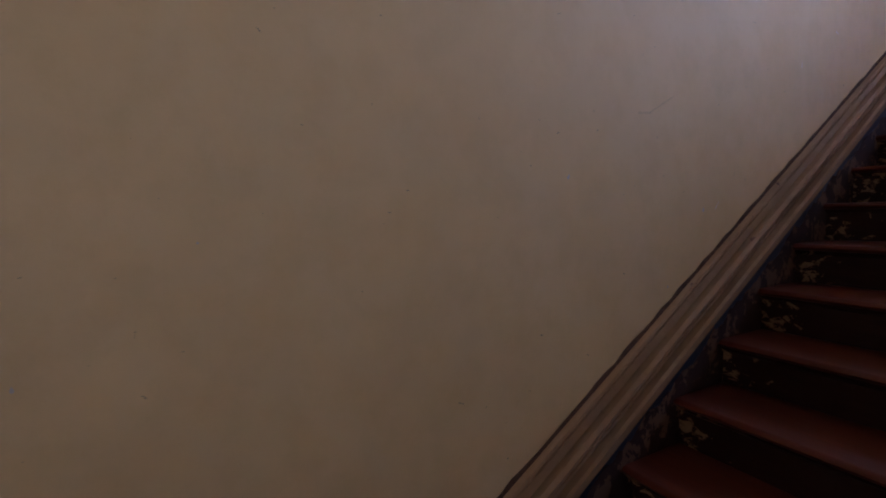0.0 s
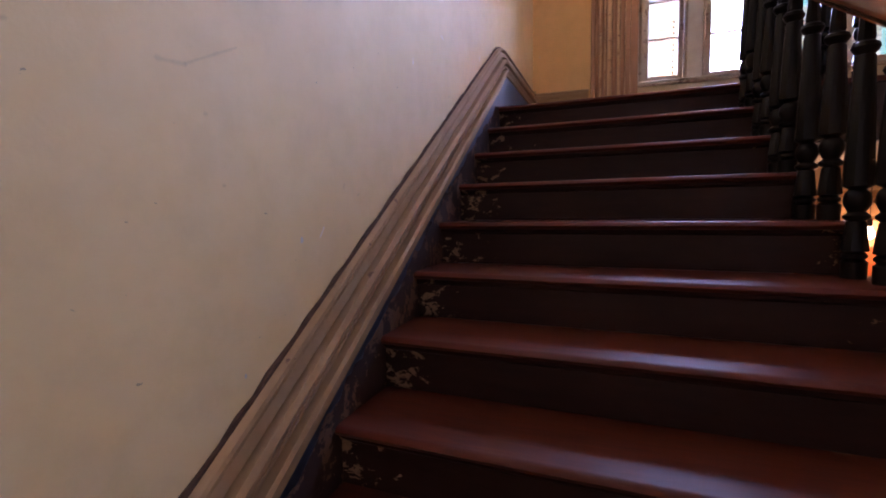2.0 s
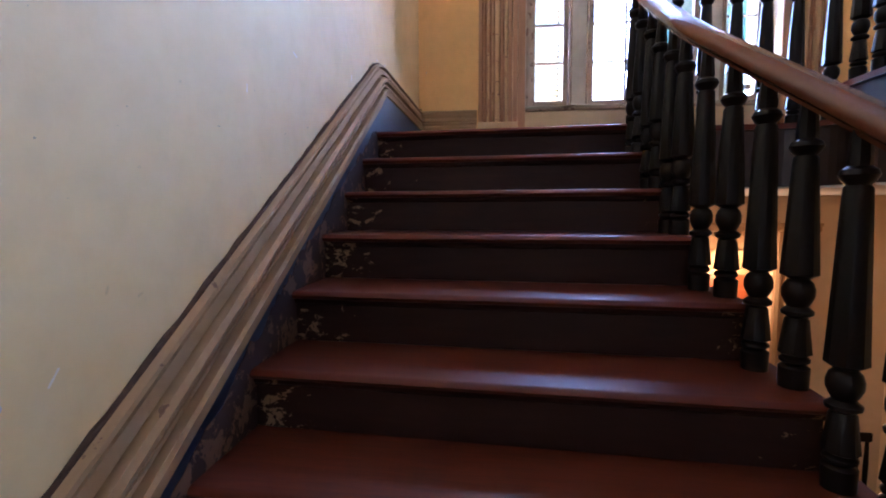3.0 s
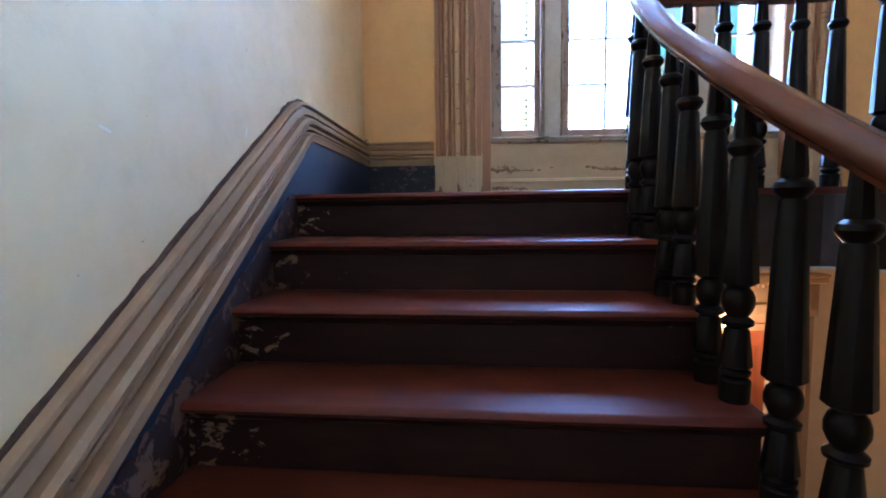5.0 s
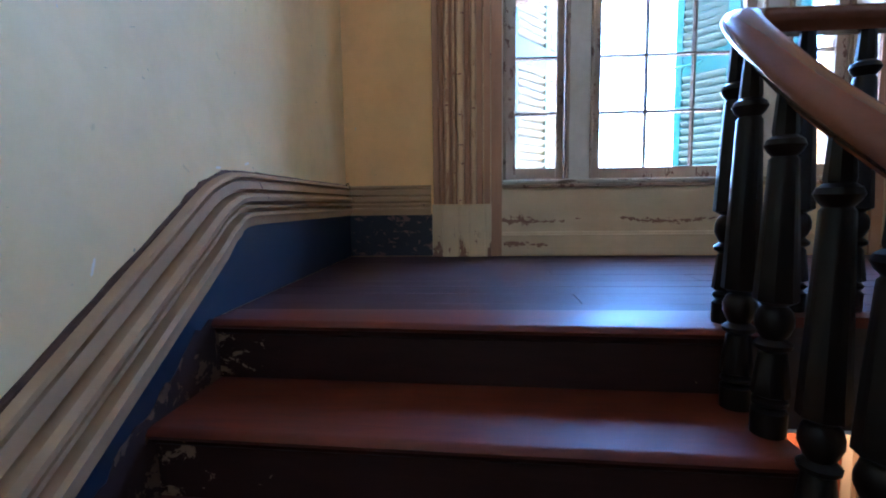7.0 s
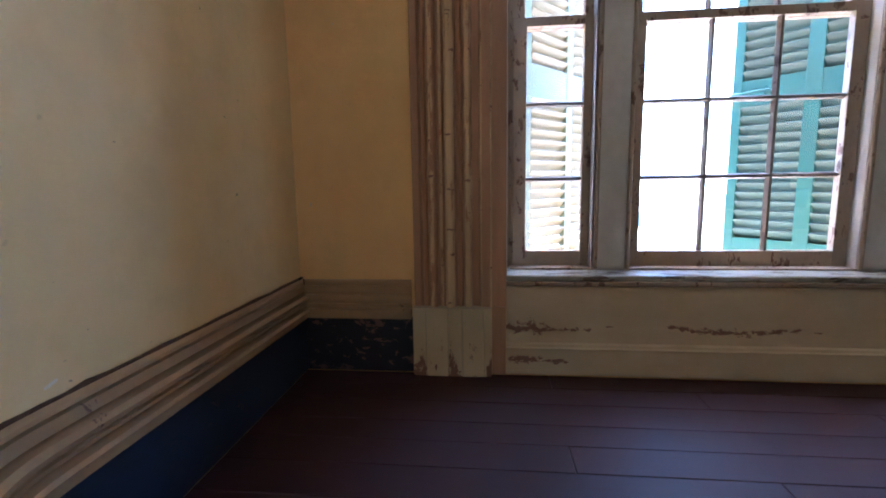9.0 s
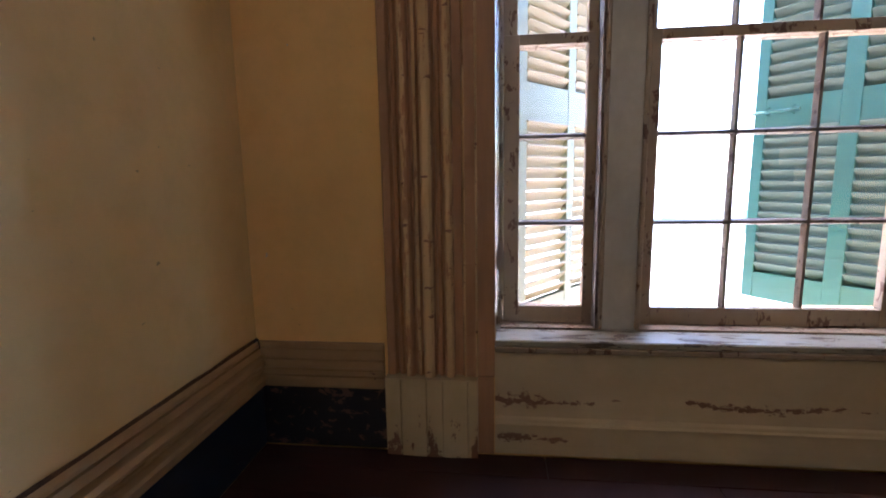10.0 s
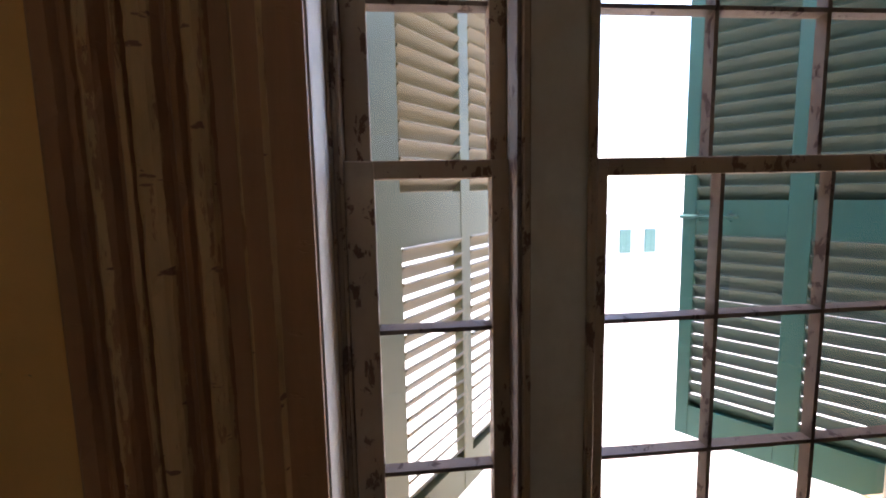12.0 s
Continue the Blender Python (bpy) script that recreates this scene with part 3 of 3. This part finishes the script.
for k in range(0, 11):
    y = Y0 - 0.02 - GO * k
    baluster(XU + 0.01, y - 0.062, RISE * (k + 1))
    baluster(XU + 0.01, y - 0.062 - GO / 2, RISE * (k + 1))

# ---- window ----
window = empty("window_1", (XC, 0.1, 0.4), "tall three part sash window with peeling cream paint", "window", "", "structure")


def mirrored(x0, x1):
    return 2 * XC - x1, 2 * XC - x0


FLUTES = [(0.0, 0.0), (0.0, 0.028), (0.006, 0.034), (0.030, 0.034), (0.036, 0.014), (0.041, 0.012), (0.046, 0.026), (0.056, 0.032), (0.062, 0.020), (0.066, 0.020), (0.071, 0.046), (0.080, 0.054), (0.095, 0.054), (0.101, 0.044),
          (0.106, 0.018), (0.112, 0.018), (0.117, 0.034), (0.128, 0.038), (0.133, 0.022), (0.137, 0.022), (0.142, 0.054), (0.152, 0.062), (0.170, 0.062), (0.178, 0.052), (0.184, 0.022), (0.190, 0.020), (0.196, 0.034), (0.206, 0.038),
          (0.211, 0.024), (0.215, 0.024), (0.220, 0.048), (0.228, 0.056), (0.240, 0.056), (0.247, 0.044), (0.252, 0.016), (0.280, 0.014), (0.285, 0.034), (0.292, 0.042), (0.328, 0.042), (0.334, 0.024), (0.395, 0.020), (0.395, 0.0)]


def worn_casing(fx):
    """Fluted section carried up the wall, its beads chipped and uneven from long wear."""
    rng = random.Random(21)
    drift = [[0.0, 0.0] for _ in FLUTES]
    rings, z = [], 0.302
    while z < WZ1 + 0.35:
        ring = []
        for (x, y), d in zip(FLUTES, drift):
            d[0] = 0.6 * d[0] + rng.uniform(-0.0011, 0.0011)
            d[1] = 0.6 * d[1] + rng.uniform(-0.0016, 0.0012)
            chip = 0.004 if y > 0.03 and rng.random() < 0.06 else 0.0
            free = 0 < x < 0.395 and y > 0
            ring.append((fx(0.522 + x + (d[0] if free else 0)), -(0.78 * y + (d[1] - chip if free else 0)), z))
        rings.append(ring)
        z += 0.022 if z < 2.0 else 0.2
    return rings


for flip in (False, True):
    fx = (lambda x: 2 * XC - x) if flip else (lambda x: x)
    part("casing", loft(worn_casing(fx)), CASING, window, "fluted casing with paint worn to brown wood")
    block = [(0.0, 0.0), (0.0, 0.058), (0.055, 0.062), (0.058, 0.057), (0.062, 0.062), (0.150, 0.065), (0.153, 0.060), (0.157, 0.065), (0.210, 0.065), (0.213, 0.060),
             (0.217, 0.065), (0.300, 0.062), (0.303, 0.057), (0.307, 0.062), (0.338, 0.058), (0.338, 0.0)]
    part("plinth_block", loft([[(fx(0.517 + x), -y, z) for x, y in block] for z in (0.0, 0.30)]), PLINTH, window, "chipped cream plinth block")
    part("casing_foot", boxes((*sorted((fx(0.8555), fx(0.915))), -0.026, 0, 0, 0.3015)), CASING, window)
    # jamb with stops
    for a, b, y0, y1, nm in ((0.9175, 0.921, 0.0, 0.30, "jamb"), (0.9215, 0.929, 0.178, 0.30, "bead"), (0.9295, 0.9395, 0.190, 0.30, "stop"), (0.940, 0.9475, 0.182, 0.30, "pulley_stile")):
        part(nm, boxes((*sorted((fx(a), fx(b))), y0, y1, 0.405, WZ1), bevel=0.0015), BEAD if nm == "jamb" else SASH, window)
    part("mullion", boxes((*sorted((fx(1.300), fx(1.455))), 0.125, 0.30, 0.41, WZ1), bevel=0.006), MULLION, window, "wide cream mullion")
    # strip added over the mullion's side, its dark colour holding back window light
    part("mullion_side_cover", boxes((*sorted((fx(1.291), fx(1.2995))), 0.112, 0.1875, 0.446, WZ1 - 0.051), bevel=0.002), BAR, window, "worn brown strip added to dim the lit side of the mullion")
    for a in (1.300, 1.437):
        part("mullion_bead", boxes((*sorted((fx(a), fx(a + 0.018))), 0.108, 0.1245, 0.445, WZ1), bevel=0.004), SASH, window)
part("sill", boxes((WX0 + 0.001, WX1 - 0.001, -0.008, 0.20, 0.411, 0.436), bevel=0.005), SILL, window, "pale worn window sill")
part("sill", boxes((WX0 + 0.02, WX1 - 0.02, 0.125, 0.50, 0.4365, 0.4445), bevel=0.002), SASH, window)
# deeper sill nose; its dark brown also paints the shadow line there
part("sill_nosing", boxes((WX0 + 0.001, WX1 - 0.001, -0.013, 0.0035, 0.390, 0.4105), bevel=0.004), SASH, window, "brown worn nose under the sill, its dark tone drawing the shadow line")
part("head", boxes((WX0, WX1, 0.02, 0.30, WZ1 - 0.05, WZ1 - 0.001)), SASH, window)
part("head_casing", boxes((0.50, 2 * XC - 0.50, -0.05, -0.001, WZ1 + 0.352, WZ1 + 0.6), bevel=0.01), CASING, window)
part("panel", boxes((WX0, WX1, 0.004, 0.029, 0.0, 0.4105)), PANEL, window, "cream panel with flaked brown patches")
part("panel_base", boxes((WX0, WX1, -0.018, 0.0035, 0.0, 0.108)), PANEL, window, "cream board at the foot of the panel")
part("panel_moulding", loft([[(x, y, z) for y, z in ((0.0035, 0.1085), (-0.020, 0.1085), (-0.022, 0.118), (-0.012, 0.122), (-0.008, 0.132), (0.0035, 0.138))] for x in (WX0, WX1)]), PANEL, window)


def sash(x0, x1, gx0, gx1, cols, y, z0, gz0, gz1, z1, rows):
    """Frame, glazing bars and panes of one sash; the glass fills gx0..gx1, gz0..gz1."""
    bm = boxes((x0, gx0, y - 0.02, y + 0.02, z0, z1), (gx1, x1, y - 0.02, y + 0.02, z0, z1), (gx0, gx1, y - 0.02, y + 0.02, z0, gz0), (gx0, gx1, y - 0.02, y + 0.02, gz1, z1), bevel=0.002)
    fr = part("sash", bm, SASH, window, "weathered sash with brown worn edges")
    bar = [(-0.012, 0.012), (-0.005, -0.012), (0.005, -0.012), (0.012, 0.012)]
    w, h = (gx1 - gx0) / cols, (gz1 - gz0) / rows
    for c in range(1, cols):
        x = gx0 + w * c
        part("glazing_bar", loft([[(x + s, y + d, z) for s, d in bar] for z in (gz0, gz1)]), BAR, fr)
    for r in range(1, rows):
        z = gz0 + h * r
        part("glazing_bar", loft([[(x, y + d * 1.05, z + s) for s, d in bar] for x in (gx0, gx1)]), BAR, fr)
    for c in range(cols):
        for r in range(rows):
            p = part("pane", boxes((gx0 + w * c, gx0 + w * (c + 1), y + 0.004, y + 0.007, gz0 + h * r, gz0 + h * (r + 1))), GLASS, fr, "old clear glass pane")
            p.visible_shadow = False


for x0, x1, g0, g1, cols in ((0.9485, 1.299, 1.009, 1.255, 1), (1.4555, 2 * XC - 1.4555, 1.512, 2 * XC - 1.512, 3), (2 * XC - 1.299, 2 * XC - 0.9485, 2 * XC - 1.255, 2 * XC - 1.009, 1)):
    sash(x0, x1, g0, g1, cols, 0.208, 0.445, 0.512, 1.497, 1.535, 3)
    sash(x0, x1, g0 - 0.006, g1 + 0.006, cols, 0.252, 1.497, 1.537, 2.52, 2.588, 3)


# ---- shutters ----
def shutter(name, hinge, end, label, paint, sh, se, low, mid, rail_z):
    h, e = Vector((*hinge, 0.27)), Vector((*end, 0.27))
    width = (e - h).length
    ang = math.atan2(e.y - h.y, e.x - h.x)
    base = empty(name, h, label, "shutter", "window shutters")
    M = Matrix.Translation(h) @ Matrix.Rotation(ang, 4, "Z")

    def piece(nm, bm):
        return put_mesh(nm, mesh_of(nm, bm, paint), base, M)
    top = 2.33
    st = sh
    xs = [(0, st), mid, (width - se, width)]
    for a, b in xs:
        piece("stile", boxes((a, b, -0.02, 0.02, low, top), bevel=0.003))
    bays = [(st, mid[0]), (mid[1], width - se)]
    zr = [(low, low + 0.145), rail_z, (top - 0.11, top)]
    for a, b in bays:
        for z0, z1 in zr:
            piece("rail", boxes((a, b, -0.018, 0.018, z0, z1)))
    return base, M, bays, zr


def slats(base, M, bays, zr, outward, paint, tilt):
    """Louvres, their outer edge low."""
    for a, b in bays:
        bm = boxes((a, b, -0.036, 0.036, -0.004, 0.004))
        me = mesh_of("slat", bm, paint)
        for (z0, z1), (z2, z3) in zip(zr, zr[1:]):
            n = round((z2 - z1) / 0.056)
            for k in range(n):
                z = z1 + (k + 0.5) * (z2 - z1) / n
                put_mesh("slat", me, base, M @ Matrix.Translation((0, 0, z)) @ Matrix.Rotation(radians(-tilt * outward), 4, "X"))


leaves = []
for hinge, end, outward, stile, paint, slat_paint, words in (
        ((0.953, 0.589), (1.643, 1.479), 1, (0.165, 0.085, -0.04, (0.548, 0.622), (1.02, 1.197)), PALE, PALE_SLAT, "open louvred wooden shutter with a hanging latch cord, warm bounced light in its colour"),
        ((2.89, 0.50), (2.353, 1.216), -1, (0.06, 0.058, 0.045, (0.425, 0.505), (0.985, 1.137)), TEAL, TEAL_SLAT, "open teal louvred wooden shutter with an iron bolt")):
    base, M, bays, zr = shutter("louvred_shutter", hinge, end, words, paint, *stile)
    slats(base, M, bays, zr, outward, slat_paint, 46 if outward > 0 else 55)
    leaves.append(base)
    side = -1 if outward > 0 else 1
    for z in (0.62, 2.2):
        part("hinge", boxes((hinge[0] + 0.02 * side - 0.03, hinge[0] + 0.02 * side + 0.03, 0.4505, hinge[1] + 0.01, z, z + 0.05), bevel=0.004), IRON, base, "black iron hinge")

def along(hinge, end, u, side, z):
    """A place on a shutter: u metres from the hinge, side metres off its face."""
    d = (Vector((*end, 0)) - Vector((*hinge, 0))).normalized()
    n = Vector((d.y, -d.x, 0))
    return Vector((*hinge, 0)) + d * u + n * side + Vector((0, 0, z))


ROUND = [(math.cos(k * math.pi / 4), math.sin(k * math.pi / 4)) for k in range(8)]


def rod(points, r):
    return sweep([Vector(p) for p in points], [(r * a, r * b) for a, b in ROUND])


pa, pb = ((0.953, 0.589), (1.643, 1.479)), ((2.89, 0.50), (2.353, 1.216))
part("latch_spike", rod([along(*pa, 0.27, 0.0, 0.335), along(*pa, 0.271, 0.04, 0.337)], 0.009), IRON, leaves[0], "", 60)
part("latch_staple", rod(smooth_path([along(*pa, 0.27, 0.012, 0.335), along(*pa, 0.285, 0.045, 0.34), along(*pa, 0.31, 0.047, 0.33), along(*pa, 0.32, 0.014, 0.30)], 5), 0.007), IRON, leaves[0], "", 60)
part("latch_cord", rod(smooth_path([along(*pa, 0.318, 0.045, 0.312), along(*pa, 0.335, 0.05, 0.26), along(*pa, 0.36, 0.055, 0.20), along(*pa, 0.385, 0.06, 0.12), along(*pa, 0.39, 0.06, 0.06)], 5), 0.005), IRON, leaves[0], "dark hanging cord", 60)
part("bolt_bar", rod([along(*pb, 0.67, -0.034, 1.34), along(*pb, 0.90, -0.034, 1.335)], 0.008), TEAL, leaves[1], "", 60)
for u in (0.70, 0.82):
    part("bolt_keeper", rod([along(*pb, u, -0.021, 1.360), along(*pb, u, -0.046, 1.352), along(*pb, u, -0.046, 1.324), along(*pb, u, -0.021, 1.318)], 0.004), TEAL, leaves[1], "", 60)
nail = empty("wall_nail", (0.03, -0.03, 0.42), "bent black nail in the corner over the skirting", "nail")
part("shank", rod(smooth_path([(0.010, -0.034, 0.415), (0.016, -0.037, 0.426), (0.026, -0.040, 0.428)], 5), 0.0035), IRON, nail, "", 60)
part("wire", rod(smooth_path([(0.026, -0.040, 0.4275), (0.032, -0.042, 0.415), (0.034, -0.043, 0.395)], 5), 0.002), IRON, nail, "", 60)

# ---- outside ----
tagged(put_mesh("terrace", mesh_of("terrace", boxes((-6, 10, 0.452, 7.0, -0.25, -0.05)), STONE)), "sunlit pale stone terrace outside the window", "terrace", "", "structure")
tagged(put_mesh("ground", mesh_of("ground", boxes((-3000, 3000, -3000, 3000, -7.7, -7.5)), STONE)), "pale dusty ground", "ground", "", "structure")
house = empty("far_house", (8, 26, -7.5), "white rendered house with green windows across the yard", "house")
part("wall", boxes((4, 40, 26, 34, -7.5, -0.35)), WHITE, house)
part("roof", boxes((3.7, 40.3, 25.7, 34.3, -0.35, -0.1)), WHITE, house, "flat white parapet")
for i, x in enumerate((8.5, 10.1, 14.3, 15.85, 20.0, 21.6, 25.5)):
    for z in (-2.45, -6.3):
        w = part("window", boxes((x, x + 0.7, 25.93, 25.995, z, z + 1.4), bevel=0.02), GREENWIN, house)
        part("pane", boxes((x + 0.08, x + 0.32, 25.91, 25.929, z + 0.1, z + 1.3), (x + 0.38, x + 0.62, 25.91, 25.929, z + 0.1, z + 1.3)), GREENWIN, w)

# ---- lower hall and the room behind the doorway ----
structure("wall_room", boxes((1.0, 4.6, 3.6, 3.8, Z_HALL, -0.4), (0.9, 1.0, 0.452, 3.8, Z_HALL, -0.4), (4.6, 4.7, 0.452, 3.8, Z_HALL, -0.4)), WALL, "cream walls of the room behind the doorway")
structure("ceiling_room", boxes((0.9, 4.7, 0.452, 3.8, -0.4, -0.3)), CEIL, "white ceiling of the lit room")
structure("floor_room", boxes((0.9, 4.7, 0.0, 3.8, Z_HALL - 0.1, Z_HALL - 0.001)), PLANK, "dark floor of the lit room")

door = empty("door_1", (2.5, 0.08, Z_HALL), "orange varnished wooden door below the landing", "door", "", "structure")
part("leaf", boxes((2.052, 2.948, 0.07, 0.11, Z_HALL, -1.00), bevel=0.004), ORANGE, door)
for x0, x1 in ((2.13, 2.45), (2.55, 2.87)):
    for z0, z1 in ((Z_HALL + 0.2, -2.2), (-2.08, -1.12)):
        part("panel", boxes((x0, x1, 0.058, 0.0695, z0, z1), bevel=0.005), ORANGE, door)
part("transom", boxes((2.052, 2.948, 0.05, 0.11, -0.998, -0.95), (2.052, 2.948, 0.085, 0.11, -0.949, -0.862)), TRIM, door, "cream transom over the door")
doorway = empty("doorway", (2.6, 0, Z_HALL), "cream doorway surround with dentils and carved capitals", "doorway", "", "structure")
for x0 in (2.955, 1.795):
    sg = [(0.0, 0.0), (0.0, 0.035), (0.03, 0.042), (0.05, 0.03), (0.08, 0.03), (0.09, 0.05), (0.15, 0.05), (0.16, 0.03), (0.19, 0.03), (0.21, 0.042), (0.25, 0.035), (0.25, 0.0)]
    part("pilaster", loft([[(x0 + x, -y, z) for x, y in sg] for z in (Z_HALL, -0.87)]), TRIM, doorway)
    part("capital", boxes((x0 - 0.01, x0 + 0.26, -0.065, -0.001, -0.868, -0.63), (x0 + 0.05, x0 + 0.20, -0.085, -0.066, -0.83, -0.67), (x0 + 0.09, x0 + 0.16, -0.10, -0.086, -0.79, -0.71), bevel=0.008), TRIM, doorway)
part("lintel", boxes((2.056, 2.944, -0.045, -0.001, -0.86, -0.66), (2.056, 2.944, -0.058, -0.046, -0.80, -0.78), bevel=0.004), TRIM, doorway)
part("cornice", boxes((1.76, 3.24, -0.11, -0.001, -0.628, -0.585), (1.76, 3.24, -0.13, -0.001, -0.584, -0.56), bevel=0.006), TRIM, doorway)
for i in range(24):
    part("dentil", boxes((2.07 + 0.036 * i, 2.09 + 0.036 * i, -0.075, -0.0455, -0.658, -0.63)), TRIM, doorway)

lamp_at = Vector((2.56, -0.14, -0.885))
bulb = empty("hanging_bulb", lamp_at, "bare glowing bulb hanging before the doorway", "lamp")
part("glass", put_at(lathe([(0.001, -0.045), (0.02, -0.040), (0.032, -0.015), (0.030, 0.008), (0.016, 0.035), (0.013, 0.05)], 14), lamp_at), BULB, bulb, "glowing warm bulb", 60)
part("holder", put_at(lathe([(0.016, 0.0505), (0.018, 0.06), (0.018, 0.10), (0.006, 0.11), (0.003, 0.115), (0.003, 0.545)], 12), lamp_at), IRON, bulb)
lamp = new("room_lamp", bpy.data.lights.new("room_lamp", "POINT"))
lamp.data.energy, lamp.data.color, lamp.data.shadow_soft_size = 0.20, (1.0, 0.62, 0.32), 0.03
lamp.location = lamp_at + Vector((0, -0.02, -0.10))

# coat hook on the hall wall
hook_at = Vector((3.62, 0, -1.36))
hook = empty("coat_hook", hook_at, "small black iron coat hook on the cream wall", "hook")
part("plate", put_at(boxes((-0.012, 0.012, -0.006, -0.0005, -0.04, 0.05), bevel=0.002), hook_at), IRON, hook)
hp = smooth_path([(0, -0.005, -0.02), (0, -0.03, -0.035), (0, -0.06, -0.03), (0, -0.07, 0.0), (0, -0.068, 0.02)], 5)
part("prong", put_at(sweep(hp, [(0.006 * math.cos(a), 0.006 * math.sin(a)) for a in (0, 1.05, 2.09, 3.14, 4.19, 5.24)], Vector((1, 0, 0))), hook_at), IRON, hook, "", 60)

# spindle chair in the hall
ch = Vector((3.25, -0.62, Z_HALL))
chair = empty("hall_chair", ch, "dark wooden spindle back chair in the hall", "chair")
part("seat", put_at(boxes((-0.21, 0.21, -0.21, 0.21, 0.43, 0.46), bevel=0.01), ch), TURNED, chair)
for sx in (-0.18, 0.18):
    for sy in (-0.18, 0.18):
        part("leg", put_at(lathe([(0.014, 0), (0.02, 0.2), (0.016, 0.43)], 10), ch + Vector((sx, sy, 0))), TURNED, chair, "", 40)
    part("back_post", put_at(lathe([(0.014, 0.46), (0.017, 0.7), (0.012, 0.90)], 10), ch + Vector((sx, 0.18, 0))), TURNED, chair, "", 40)
for i in range(5):
    part("spindle", put_at(lathe([(0.007, 0.46), (0.010, 0.68), (0.007, 0.89)], 8), ch + Vector((-0.12 + 0.06 * i, 0.18, 0))), TURNED, chair, "", 40)
part("top_rail", put_at(boxes((-0.21, 0.21, 0.165, 0.19, 0.89, 0.96), bevel=0.008), ch), TURNED, chair)

# ---- floorboards ----
rng = random.Random(4)
row = 0
y = -0.026
while y > Y0 + 0.14:
    y1 = max(y - 0.128 - 0.014 * ((row * 7) % 3), Y0 + 0.128)
    cutx = 1.1 + 0.55 * ((row * 5) % 4)
    for x0, x1 in ((0.0225, cutx - 0.001), (cutx + 0.001, XR - 0.002)):
        bm = boxes((x0, x1, y1 + 0.001, y - 0.001, -0.028, -0.001), bevel=0.0016)
        bmesh.ops.rotate(bm, cent=((x0 + x1) / 2, (y + y1) / 2, 0), matrix=Matrix.Rotation(radians(rng.uniform(-0.45, 0.45)), 3, "X"), verts=bm.verts[:])
        part("floorboard", bm, PLANK, floor)
    y = y1
    row += 1
